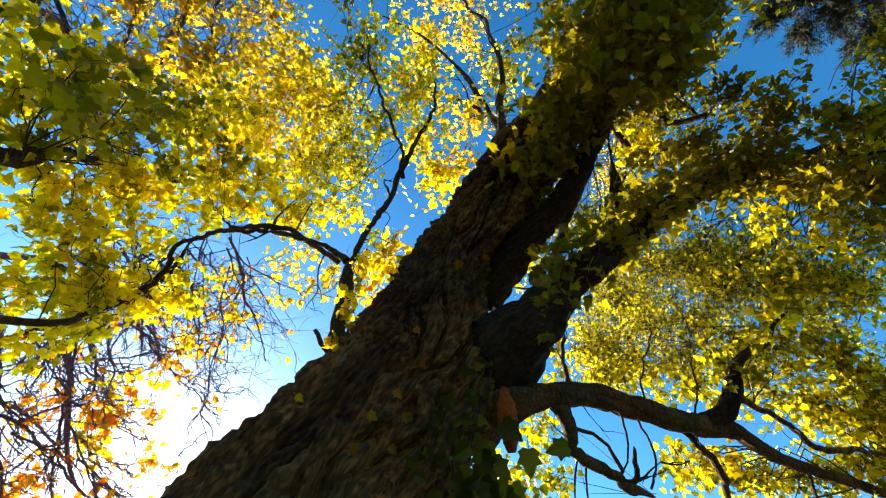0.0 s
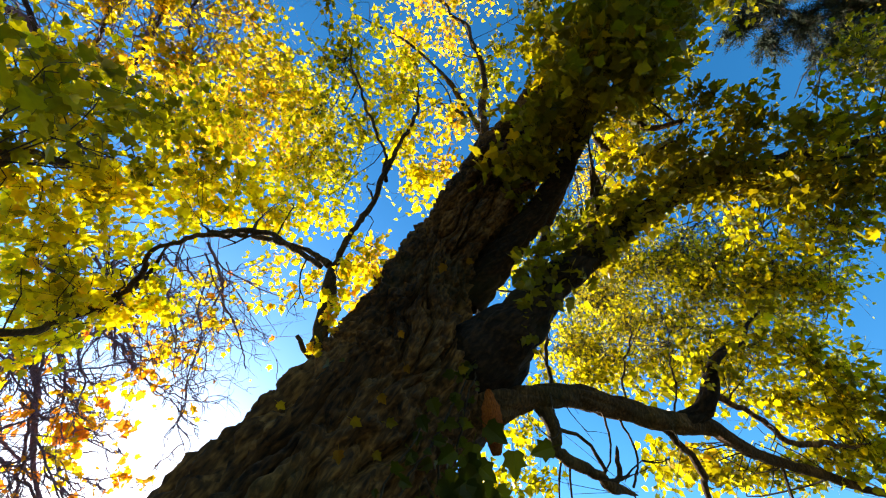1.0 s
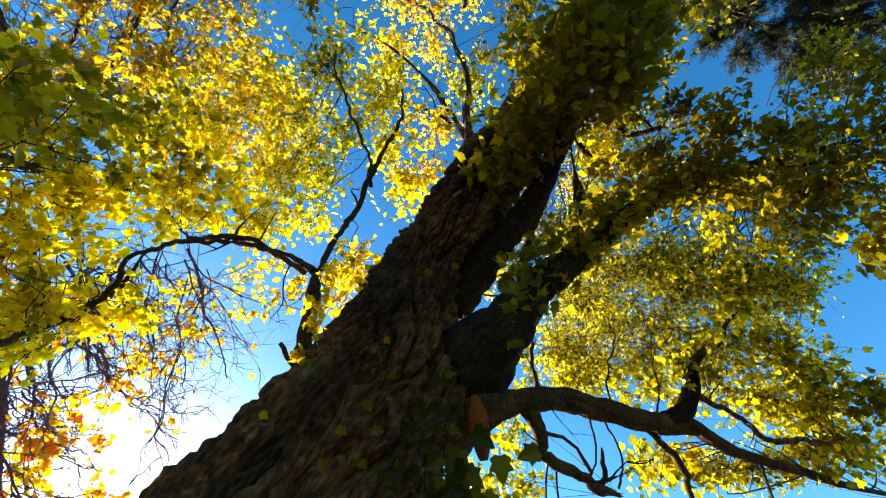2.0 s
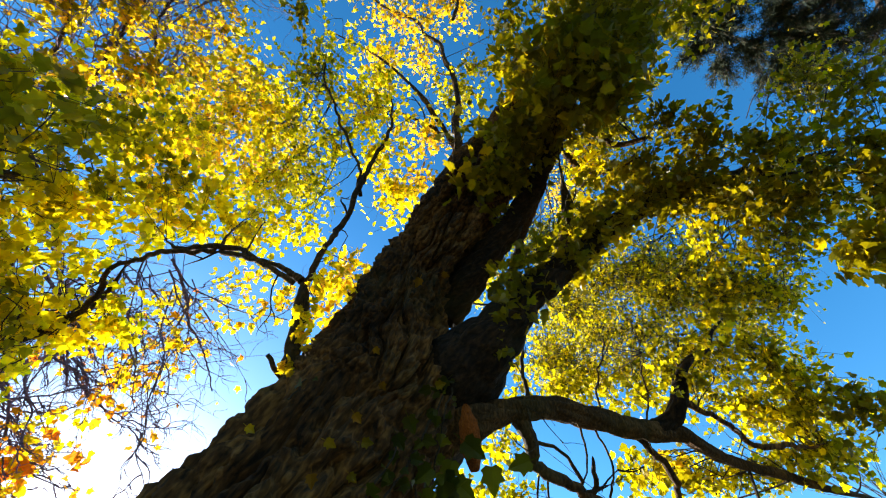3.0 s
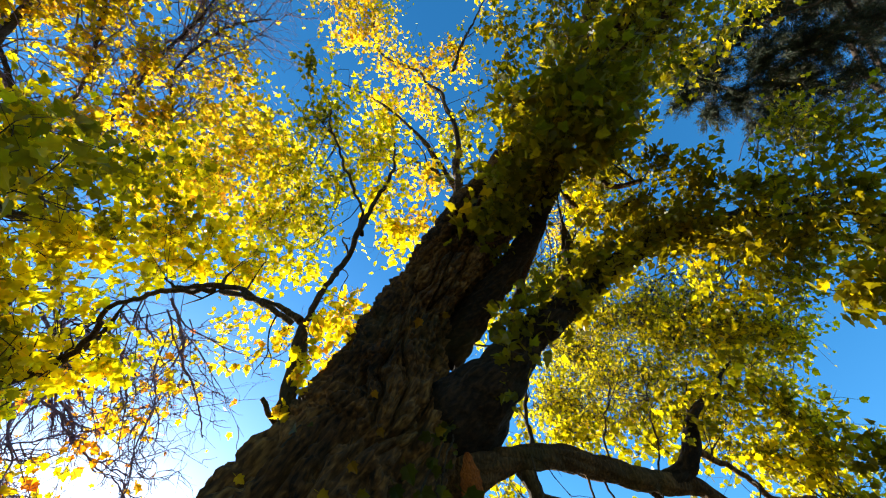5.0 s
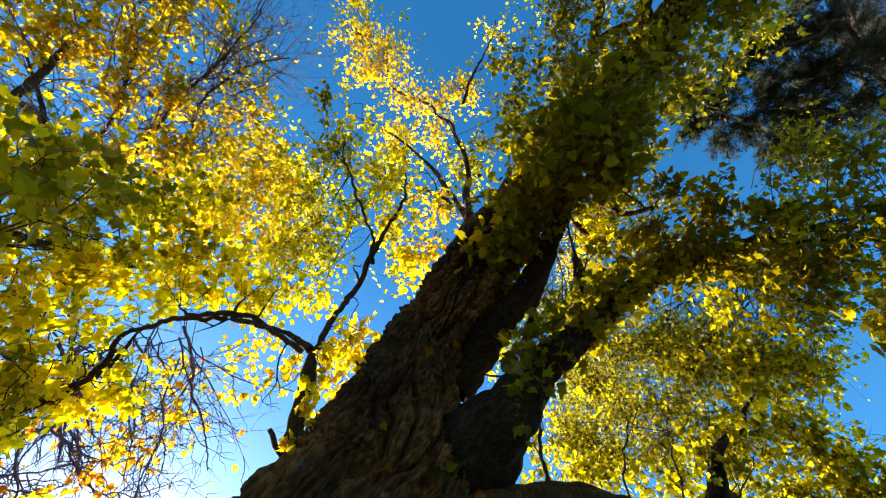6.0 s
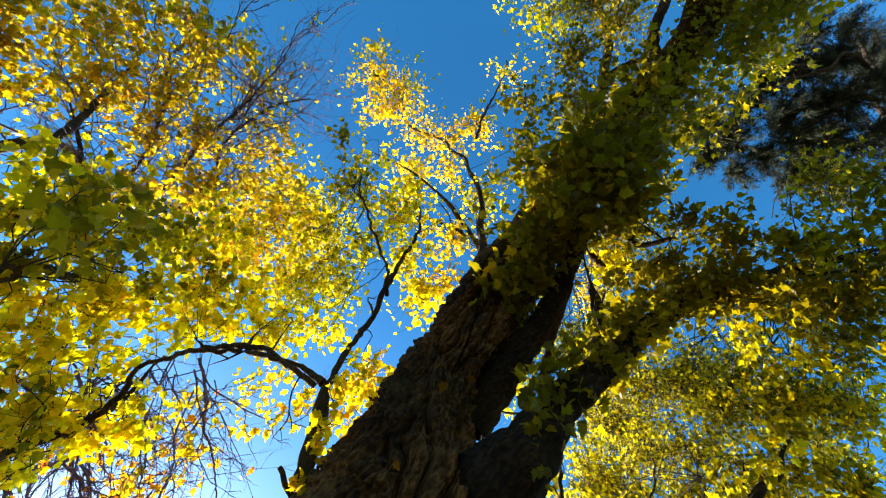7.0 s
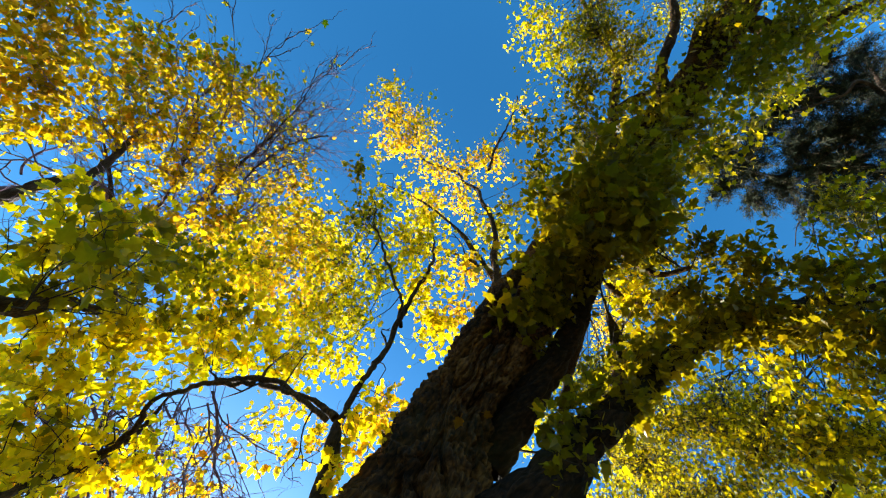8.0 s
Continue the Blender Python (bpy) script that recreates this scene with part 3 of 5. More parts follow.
oak.limb("branch", [
    (0.599, 1.503, 2.417, 0.01), (0.687, 1.545, 2.41, 0.008), (0.754, 1.559, 2.397, 0.008),
    (0.817, 1.606, 2.367, 0.008), (0.846, 1.653, 2.321, 0.008), (0.854, 1.687, 2.291, 0.007),
], LIMB_BARK, carry=False, under=oak_limb_8)
oak.limb("branch", [
    (0.878, 1.717, 2.279, 0.012), (0.906, 1.698, 2.29, 0.012), (0.923, 1.671, 2.325, 0.013),
    (0.922, 1.649, 2.369, 0.012), (0.931, 1.63, 2.395, 0.009), (0.929, 1.623, 2.411, 0.002),
], LIMB_BARK, carry=False, under=oak_limb_8)
oak.limb("branch", [
    (0.973, 1.699, 2.259, 0.005), (1.005, 1.645, 2.333, 0.005), (0.972, 1.56, 2.408, 0.005),
    (0.917, 1.498, 2.457, 0.005),
], LIMB_BARK, carry=False, under=oak_limb_8)
oak.limb("branch", [
    (0.856, 1.534, 2.497, 0.005), (0.882, 1.586, 2.388, 0.004), (0.852, 1.695, 2.277, 0.003),
], LIMB_BARK, carry=False, under=oak_limb_8)
oak.limb("branch", [
    (0.662, 1.593, 2.344, 0.004), (0.633, 1.645, 2.263, 0.004), (0.643, 1.713, 2.175, 0.003),
], LIMB_BARK, carry=False, under=oak_limb_8)
oak.limb("branch", [
    (0.696, 1.597, 2.331, 0.005), (0.702, 1.651, 2.24, 0.004), (0.687, 1.7, 2.164, 0.003),
], LIMB_BARK, carry=False, under=oak_limb_8)
oak.limb("branch", [
    (1.178, 1.599, 2.557, 0.006), (1.193, 1.566, 2.481, 0.005), (1.213, 1.587, 2.423, 0.002),
], LIMB_BARK, carry=False, under=oak_limb_8)
oak.limb("branch", [
    (1.158, 1.613, 2.558, 0.016), (1.238, 1.659, 2.501, 0.016), (1.357, 1.738, 2.448, 0.016),
    (1.414, 1.792, 2.39, 0.016), (1.438, 1.883, 2.298, 0.013),
], LIMB_BARK, carry=False, under=oak_limb_8)
oak.limb("branch", [
    (0.623, 1.454, 2.517, 0.01), (0.612, 1.445, 2.657, 0.011), (0.666, 1.464, 2.85, 0.009),
    (0.749, 1.464, 3.108, 0.006),
], LIMB_BARK, under=oak_limb_8)
oak.limb("branch", [
    (0.988, 1.513, 2.569, 0.005), (1.048, 1.484, 2.741, 0.005), (1.16, 1.47, 3.001, 0.004),
], LIMB_BARK, under=oak_limb_8)
oak.limb("branch", [
    (1.262, 1.599, 2.567, 0.005), (1.325, 1.572, 2.739, 0.005), (1.435, 1.565, 3.001, 0.004),
], LIMB_BARK, under=oak_limb_8)
oak.clumps("gold", 0.04, [
    (-0.41, 1.46, 3.23, 0.09, 63), (-0.38, 1.58, 3.13, 0.09, 59),
], fine=True, single=True)
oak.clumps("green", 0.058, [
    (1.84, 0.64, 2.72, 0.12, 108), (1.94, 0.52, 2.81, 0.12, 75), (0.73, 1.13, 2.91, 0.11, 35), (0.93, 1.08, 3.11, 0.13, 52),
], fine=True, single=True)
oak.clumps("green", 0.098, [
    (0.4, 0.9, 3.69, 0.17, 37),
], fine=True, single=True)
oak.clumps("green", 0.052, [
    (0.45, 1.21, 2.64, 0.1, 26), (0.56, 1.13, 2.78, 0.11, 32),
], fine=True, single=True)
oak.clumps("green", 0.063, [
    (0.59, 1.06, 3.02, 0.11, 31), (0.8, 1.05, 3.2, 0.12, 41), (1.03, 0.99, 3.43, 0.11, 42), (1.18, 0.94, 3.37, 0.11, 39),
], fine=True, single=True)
oak.clumps("green", 0.04, [
    (1.47, 1.41, 2.73, 0.06, 24),
], fine=True, single=True)
oak.clumps("lime", 0.064, [
    (0.99, 1.4, 3.32, 0.16, 22),
], fine=True, single=True)
oak.clumps("yellow", 0.063, [
    (-1.7, 1.4, 3.69, 0.17, 93),
], fine=True)
oak.clumps("lime", 0.063, [
    (-1.64, 1.23, 3.96, 0.19, 117),
], fine=True)
oak.clumps("lime", 0.058, [
    (-1.64, 0.95, 4.32, 0.23, 207),
], fine=True)
oak.clumps("gold", 0.052, [
    (-1.69, 1.18, 4.93, 0.41, 742), (-1.2, -0.51, 7.56, 0.41, 749), (-0.74, -0.3, 7.45, 0.38, 657), (-1.06, -0.03, 7.41, 0.29, 345),
    (-0.4, 0.23, 6.88, 0.29, 355), (0.07, 0.19, 6.9, 0.29, 355), (0.28, 0.02, 6.89, 0.29, 331), (-0.4, 0.65, 6.44, 0.25, 281),
    (0.03, 0.61, 6.46, 0.25, 281), (0.72, -0.78, 7.81, 0.28, 159),
], fine=False)
oak.clumps("yellow", 0.049, [
    (-1.28, 1.19, 5.32, 0.41, 915), (-0.46, 0.89, 4.96, 0.34, 682), (-0.86, 0.44, 5.38, 0.15, 100), (-0.61, 0.42, 5.43, 0.15, 102),
    (0.99, 2.84, 5.24, 0.35, 655), (0.64, 2.99, 4.93, 0.19, 195),
], fine=False)
oak.clumps("yellow", 0.058, [
    (-1.78, 1.37, 4.05, 0.23, 207), (-1.45, 1.42, 4.23, 0.25, 247), (-1.62, 1.53, 3.79, 0.14, 72), (-1.44, 1.57, 3.89, 0.14, 72),
    (-1.24, 1.6, 3.98, 0.15, 84), (-1.7, 2, 3.33, 0.11, 42), (-1.77, 1.92, 3.34, 0.17, 109),
], fine=True)
oak.clumps("yellow", 0.052, [
    (-1.36, 1.61, 4.78, 0.4, 771), (-0.41, 0.87, 6, 0.3, 419),
], fine=False)
oak.clumps("lime", 0.049, [
    (-0.99, 1.66, 5, 0.33, 578), (-0.86, 0.68, 5.03, 0.27, 376),
], fine=False)
oak.clumps("yellow", 0.052, [
    (-1.12, 1.65, 4, 0.18, 154), (-0.81, 1.67, 4.11, 0.18, 154),
], fine=True)
oak.clumps("gold", 0.04, [
    (-0.3, 1.63, 3.5, 0.17, 229), (-0.74, 1.79, 3.38, 0.16, 84),
], fine=True)
oak.clumps("yellow", 0.046, [
    (-0.1, 1.34, 4.18, 0.2, 246), (-0.27, 1.11, 4.38, 0.18, 168), (1.32, 0.88, 4.28, 0.18, 194),
], fine=True)
oak.clumps("lime", 0.046, [
    (1.56, 2.28, 2.67, 0.14, 130),
], fine=True)
oak.clumps("gold", 0.049, [
    (0.09, 1.08, 5.04, 0.25, 316),
], fine=False)
oak.clumps("green", 0.049, [
    (-0.97, 0.27, 5.16, 0.13, 92),
], fine=False)
oak.clumps("lime", 0.046, [
    (-0.59, 1.04, 4.36, 0.16, 106), (2.06, 1.16, 3.66, 0.18, 197), (2.25, 1.05, 3.52, 0.17, 174), (1.46, 2.1, 3.07, 0.11, 68),
    (1.6, 2.02, 3.04, 0.1, 55), (1.64, 1.92, 2.94, 0.1, 65), (0.9, 2.15, 3.38, 0.11, 68), (0.9, 2.27, 3.25, 0.1, 68),
    (0.7, 2.28, 2.53, 0.15, 133),
], fine=True)
oak.clumps("gold", 0.046, [
    (0.02, 1.29, 4.43, 0.21, 220),
], fine=True)
oak.clumps("lime", 0.052, [
    (0.39, 0.78, 5.61, 0.27, 386),
], fine=False)
oak.clumps("green", 0.052, [
    (0.6, 0.54, 5.83, 0.19, 165),
], fine=False)
oak.clumps("rust", 0.046, [
    (-1.29, -0.96, 7.9, 0.2, 167),
], fine=False)
oak.clumps("yellow", 0.058, [
    (0.69, -1.77, 7.19, 0.3, 368),
], fine=False)
oak.clumps("lime", 0.058, [
    (0.99, -1.3, 6.86, 0.38, 556),
], fine=False)
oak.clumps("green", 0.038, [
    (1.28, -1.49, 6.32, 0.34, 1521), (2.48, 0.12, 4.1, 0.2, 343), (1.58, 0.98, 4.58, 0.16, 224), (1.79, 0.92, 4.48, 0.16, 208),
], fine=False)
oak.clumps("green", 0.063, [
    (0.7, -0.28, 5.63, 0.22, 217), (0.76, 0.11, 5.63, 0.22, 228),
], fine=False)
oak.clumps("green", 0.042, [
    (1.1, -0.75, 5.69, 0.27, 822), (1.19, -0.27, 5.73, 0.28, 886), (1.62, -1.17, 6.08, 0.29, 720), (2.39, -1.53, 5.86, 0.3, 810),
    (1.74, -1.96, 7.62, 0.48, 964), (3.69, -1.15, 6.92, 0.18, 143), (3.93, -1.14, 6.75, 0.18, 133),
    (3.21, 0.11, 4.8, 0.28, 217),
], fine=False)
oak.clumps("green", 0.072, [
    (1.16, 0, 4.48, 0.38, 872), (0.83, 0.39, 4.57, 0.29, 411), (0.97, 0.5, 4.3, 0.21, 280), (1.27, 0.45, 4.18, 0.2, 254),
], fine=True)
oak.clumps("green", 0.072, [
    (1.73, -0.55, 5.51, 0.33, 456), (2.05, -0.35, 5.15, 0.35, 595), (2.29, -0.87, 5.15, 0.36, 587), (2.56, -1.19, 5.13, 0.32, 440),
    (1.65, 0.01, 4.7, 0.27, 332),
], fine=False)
oak.clumps("lime", 0.042, [
    (3.09, -2.51, 8.44, 0.33, 669),
], fine=False)
oak.clumps("lime", 0.038, [
    (2.84, -0.85, 5.77, 0.14, 143), (3.02, -0.85, 5.65, 0.14, 143), (1.86, 0.34, 4.8, 0.11, 130),
], fine=False)
oak.clumps("lime", 0.042, [
    (2.89, -1.44, 5.32, 0.16, 156), (3.09, -1.41, 5.17, 0.15, 136), (2.09, 1.19, 5.43, 0.23, 121),
], fine=False)
oak.clumps("green", 0.063, [
    (0.82, 0.77, 4.28, 0.25, 322), (1.5, 0.84, 3.96, 0.18, 147), (1.75, 0.75, 3.82, 0.17, 128), (2.25, 0.38, 3.44, 0.14, 82),
    (2.36, 0.32, 3.33, 0.13, 73), (1.43, 0.91, 3.73, 0.13, 58), (1.6, 0.85, 3.64, 0.12, 53), (1.29, 0.94, 3.92, 0.13, 57),
    (1.46, 0.89, 3.84, 0.12, 53),
], fine=True)
oak.clumps("green", 0.058, [
    (0.58, 0.94, 3.96, 0.21, 242), (2.04, 0.64, 2.8, 0.08, 39),
], fine=True)
oak.clumps("lime", 0.035, [
    (2.52, 0.06, 4.21, 0.16, 112), (1.86, 0.88, 5.39, 0.27, 626), (2.44, 1.77, 4.13, 0.32, 1061), (2.37, 1.57, 3.71, 0.19, 382),
    (2.54, 1.45, 3.6, 0.18, 340), (2.21, 1.8, 3.86, 0.24, 624), (2.44, 1.66, 3.73, 0.22, 520),
], fine=False)
oak.clumps("green", 0.051, [
    (1.74, 0.47, 4.15, 0.14, 136), (1.93, 0.42, 4.02, 0.14, 122), (1.96, 0.59, 3.96, 0.19, 215), (2.17, 0.51, 3.79, 0.18, 183),
    (1.83, 0.88, 3.84, 0.14, 106), (1.98, 0.82, 3.74, 0.13, 96),
], fine=True)
oak.clumps("green", 0.038, [
    (1.58, 0.63, 4.45, 0.13, 109), (1.77, 0.58, 4.35, 0.13, 101),
], fine=True)
oak.clumps("gold", 0.033, [
    (1.77, 1.29, 5.54, 0.25, 697), (1.79, 1.68, 5.39, 0.25, 697),
], fine=False)
oak.clumps("lime", 0.051, [
    (2.28, 0.44, 3.71, 0.17, 145),
], fine=True)
oak.clumps("lime", 0.033, [
    (1.52, 2.09, 5.06, 0.32, 1015), (2.36, 2.08, 4.58, 0.37, 1381),
], fine=False)
oak.clumps("lime", 0.033, [
    (1.79, 2.35, 4.76, 0.34, 1155), (1.81, 2.51, 4.34, 0.39, 1544), (2.14, 2.26, 4.61, 0.27, 704), (2.46, 2.11, 4.48, 0.25, 649),
    (1.87, 2.4, 3.95, 0.28, 897), (2.19, 2.23, 3.84, 0.27, 829),
], fine=False)
oak.clumps("lime", 0.035, [
    (1.81, 1.63, 4.67, 0.28, 763), (2.51, 1.67, 3.46, 0.18, 343),
], fine=False)
oak.clumps("lime", 0.036, [
    (2.29, 1.49, 3.52, 0.21, 446), (2.47, 1.35, 3.4, 0.2, 402),
], fine=True)
oak.clumps("lime", 0.033, [
    (2.15, 1.87, 3.35, 0.27, 829), (2.16, 2.34, 2.69, 0.12, 182), (2.28, 2.24, 2.66, 0.12, 169),
], fine=True)
oak.clumps("lime", 0.039, [
    (2.15, 1.69, 3.16, 0.18, 274), (2.31, 1.56, 3.07, 0.17, 243), (2.18, 1.79, 2.78, 0.13, 136), (2.29, 1.69, 2.73, 0.12, 114),
], fine=True)
oak.clumps("lime", 0.041, [
    (2.38, 1.62, 2.9, 0.19, 278), (2.32, 1.91, 2.61, 0.14, 168), (2.46, 1.77, 2.54, 0.14, 145), (2.47, 1.75, 2.83, 0.21, 343),
], fine=True)
oak.clumps("lime", 0.037, [
    (1.78, 2.11, 3.3, 0.16, 237), (1.98, 1.99, 3.23, 0.16, 237), (1.78, 2.37, 2.7, 0.14, 194), (1.94, 2.26, 2.67, 0.14, 178),
    (1.33, 2.29, 3.29, 0.13, 152), (1.5, 2.22, 3.26, 0.12, 127), (1.21, 2.33, 3.33, 0.14, 201),
], fine=True)
oak.clumps("lime", 0.031, [
    (1.48, 2.51, 3.62, 0.3, 1178),
], fine=False)
oak.clumps("lime", 0.039, [
    (2.06, 1.95, 2.97, 0.16, 213), (2.22, 1.82, 2.91, 0.15, 186), (2.29, 2.07, 2.65, 0.13, 136), (2.42, 1.95, 2.61, 0.12, 114),
], fine=True)
oak.clumps("lime", 0.043, [
    (0.75, 2.44, 2.88, 0.18, 225),
], fine=True)
oak.clumps("yellow", 0.043, [
    (0.51, 2.33, 2.53, 0.14, 132),
], fine=True)
oak.clumps("lime", 0.031, [
    (1.54, 2.3, 3.47, 0.13, 218), (1.74, 2.2, 3.42, 0.13, 203),
], fine=True)
oak.clumps("lime", 0.031, [
    (1.32, 2.45, 3.79, 0.23, 727),
], fine=False)
oak.clumps("green", 0.046, [
    (2.38, 0.07, 3.64, 0.19, 226), (2.34, 0.6, 3.44, 0.15, 156), (2.45, 0.53, 3.32, 0.14, 139), (2.37, 0.76, 3.51, 0.11, 77),
    (2.46, 0.71, 3.42, 0.1, 71), (2.17, 0.95, 3.79, 0.12, 72), (2.31, 0.88, 3.69, 0.11, 66),
], fine=True)
oak.clumps("lime", 0.041, [
    (2.37, 0.07, 3.8, 0.09, 27), (2.45, 0.04, 3.71, 0.09, 25),
], fine=True)
oak.clumps("green", 0.041, [
    (2.47, 1.6, 2.76, 0.12, 130), (2.56, 1.5, 2.69, 0.11, 118), (2.56, 1.51, 2.7, 0.11, 95),
], fine=True)
oak.clumps("lime", 0.035, [
    (2.57, 1.41, 3.41, 0.15, 211),
], fine=True)
oak.clumps("green", 0.035, [
    (2.52, 1.01, 3.54, 0.18, 348),
], fine=True)
oak.clumps("green", 0.08, [
    (0.53, 0.67, 3.96, 0.24, 150), (0.81, 0.4, 4.04, 0.28, 243), (1.06, 0.2, 4.09, 0.22, 148), (0.65, 0.27, 4.42, 0.2, 112),
    (0.81, 0.09, 4.28, 0.14, 54), (1.05, 0.07, 4.2, 0.13, 49),
], fine=True)
oak.clumps("green", 0.098, [
    (1.27, 0.3, 4.09, 0.15, 40),
], fine=True)
oak.clumps("rust", 0.049, [
    (1.5, 1.97, 2.57, 0.08, 23), (1.6, 1.9, 2.55, 0.08, 22), (1.4, 1.97, 2.46, 0.1, 31),
], fine=True)
oak.clumps("green", 0.049, [
    (1.56, 1.99, 2.46, 0.07, 15), (1.64, 1.92, 2.44, 0.07, 14),
], fine=True)
oak.clumps("lime", 0.069, [
    (1.07, 1.3, 3.67, 0.17, 27),
], fine=True)
oak.clumps("yellow", 0.064, [
    (-1.76, 1.78, 5.06, 0.34, 37), (-1.78, 1.98, 4.61, 0.19, 12), (-1.49, 2.02, 4.74, 0.19, 12),
], fine=False)
oak.clumps("yellow", 0.054, [
    (-1.52, 1.45, 6.45, 0.55, 139), (-1.16, 2.07, 6.04, 0.44, 82), (-1.13, 0.28, 6.22, 0.19, 12),
], fine=False)
oak.clumps("yellow", 0.057, [
    (-1.64, 2, 5.77, 0.55, 125), (-1.38, 2.07, 4.75, 0.24, 22), (-0.94, 2.1, 4.89, 0.25, 23),
], fine=False)
oak.clumps("green", 0.07, [
    (1.56, -0.05, 5.29, 0.53, 558), (2.29, -0.76, 6.59, 0.45, 291), (2.69, -0.5, 6.13, 0.49, 379), (2.99, -1.16, 6.13, 0.5, 374),
    (3.32, -1.56, 6.1, 0.45, 280), (2.18, -0.04, 5.56, 0.37, 212),
], fine=False)
oak.clumps("green", 0.07, [
    (1.29, 0.59, 5.07, 0.3, 180), (1.66, 0.5, 4.92, 0.16, 60),
], fine=False)
oak.clumps("green", 0.046, [
    (3.73, -1.88, 6.35, 0.21, 127), (4, -1.83, 6.15, 0.2, 116), (2.17, -1.56, 7.32, 0.4, 464), (3.13, -2.01, 7.02, 0.42, 521),
], fine=False)
oak.clumps("green", 0.039, [
    (3.26, 0.02, 4.94, 0.22, 70),
], fine=False)
oak.clumps("green", 0.046, [
    (2.54, 0.71, 4.64, 0.27, 139), (2.83, 0.6, 4.4, 0.24, 116),
    (2.94, 0.52, 4.3, 0.24, 93),
], fine=False)
oak.clumps("lime", 0.039, [
    (2.48, 1.04, 6.45, 0.34, 482), (2.4, 2.01, 5.55, 0.38, 275), (3.18, 2.19, 4.86, 0.41, 477), (3.07, 1.95, 4.33, 0.25, 161),
    (3.3, 1.79, 4.17, 0.24, 141), (2.87, 2.24, 4.53, 0.32, 416), (3.18, 2.04, 4.35, 0.3, 361), (3.27, 2.07, 4.01, 0.26, 181),
    (3.33, 1.73, 3.94, 0.22, 112), (3.26, 1.24, 4.1, 0.24, 184),
], fine=False)
# green instead of lime, so the colour itself gives the shade near the limb
oak.clumps("green", 0.048, [
    (1.96, 1.02, 4.64, 0.25, 96), (2.3, 0.9, 4.44, 0.23, 82), (2.39, 1.07, 4.31, 0.23, 85), (2.66, 0.94, 4.1, 0.21, 71),
], fine=False)
oak.clumps("lime", 0.051, [
    (2.67, 1.44, 4.26, 0.24, 83), (2.93, 1.28, 4.06, 0.22, 70), (2.06, 2.86, 3.02, 0.2, 56), (1.92, 2.63, 3.53, 0.14, 30),
    (2.11, 2.52, 3.48, 0.13, 28), (2.15, 2.4, 3.35, 0.14, 28),
], fine=False)
oak.clumps("lime", 0.036, [
    (2.05, 2.59, 6.06, 0.42, 577), (2.39, 2.93, 5.67, 0.45, 729), (3.1, 2.57, 5.44, 0.49, 854), (2.41, 3.13, 5.15, 0.52, 1290),
    (2.45, 3, 4.65, 0.36, 640), (2.88, 2.76, 4.49, 0.34, 564), (2.8, 2.33, 3.88, 0.34, 353), (2.81, 2.94, 3.05, 0.17, 68),
    (2.97, 2.8, 3, 0.16, 63),
], fine=False)
oak.clumps("lime", 0.04, [
    (2.96, 1.85, 4.09, 0.28, 315), (3.21, 1.67, 3.92, 0.26, 267),
], fine=False)
oak.clumps("green", 0.036, [
    (2.81, 2.81, 5.5, 0.35, 656), (3.24, 2.6, 5.3, 0.33, 584),
], fine=False)
oak.clumps("lime", 0.043, [
    (2.79, 2.11, 3.63, 0.24, 120), (3, 1.93, 3.51, 0.22, 104), (2.68, 2.45, 3.4, 0.21, 93), (2.9, 2.27, 3.31, 0.2, 82),
    (2.82, 2.25, 3.15, 0.16, 64), (2.96, 2.11, 3.09, 0.15, 58), (2.97, 2.61, 2.99, 0.17, 52), (3.14, 2.44, 2.93, 0.16, 47),
], fine=False)
oak.clumps("lime", 0.045, [
    (3.08, 2.02, 3.29, 0.26, 114), (3.19, 2, 3.12, 0.17, 48), (3.32, 1.86, 3.03, 0.16, 43), (3, 2.39, 2.93, 0.19, 62),
    (3.19, 2.2, 2.83, 0.18, 55), (3.2, 2.18, 3.2, 0.28, 135), (3.3, 1.87, 3.04, 0.16, 35),
], fine=False)
oak.clumps("lime", 0.041, [
    (2.33, 2.65, 3.82, 0.22, 97), (2.6, 2.47, 3.73, 0.2, 88), (2.33, 2.99, 3.06, 0.19, 71), (2.55, 2.83, 3.01, 0.19, 65),
    (1.77, 2.88, 3.82, 0.16, 56), (2, 2.77, 3.76, 0.16, 52), (1.63, 2.92, 3.87, 0.2, 73),
], fine=False)
oak.clumps("lime", 0.034, [
    (1.98, 3.14, 4.23, 0.39, 463), (2.04, 2.89, 4.04, 0.18, 81), (2.31, 2.75, 3.96, 0.18, 75), (1.77, 3.06, 4.45, 0.3, 418),
], fine=False)
oak.clumps("lime", 0.064, [
    (2.37, 0.78, 3.06, 0.17, 69), (2.63, 0.78, 3.15, 0.12, 25),
], fine=True)
oak.clumps("green", 0.064, [
    (2.5, 0.63, 3.17, 0.16, 48), (1.23, 1.34, 3.56, 0.18, 33),
], fine=True)
oak.clumps("green", 0.051, [
    (3.06, 0.05, 4.22, 0.26, 142), (3.01, 0.72, 3.98, 0.2, 99), (3.17, 0.63, 3.81, 0.19, 87), (3.06, 0.92, 4.06, 0.15, 48),
    (3.18, 0.85, 3.94, 0.14, 44), (1.75, 1.07, 5.04, 0.25, 122),
], fine=False)
oak.clumps("green", 0.045, [
    (3.05, 0.04, 4.42, 0.13, 17), (3.16, 0.01, 4.3, 0.12, 16),
], fine=False)
oak.clumps("green", 0.069, [
    (2.9, 0.44, 3.98, 0.19, 53), (3.04, 0.37, 3.81, 0.18, 47), (1.7, 1.15, 4.59, 0.18, 37), (1.92, 1.08, 4.48, 0.17, 34),
], fine=False)
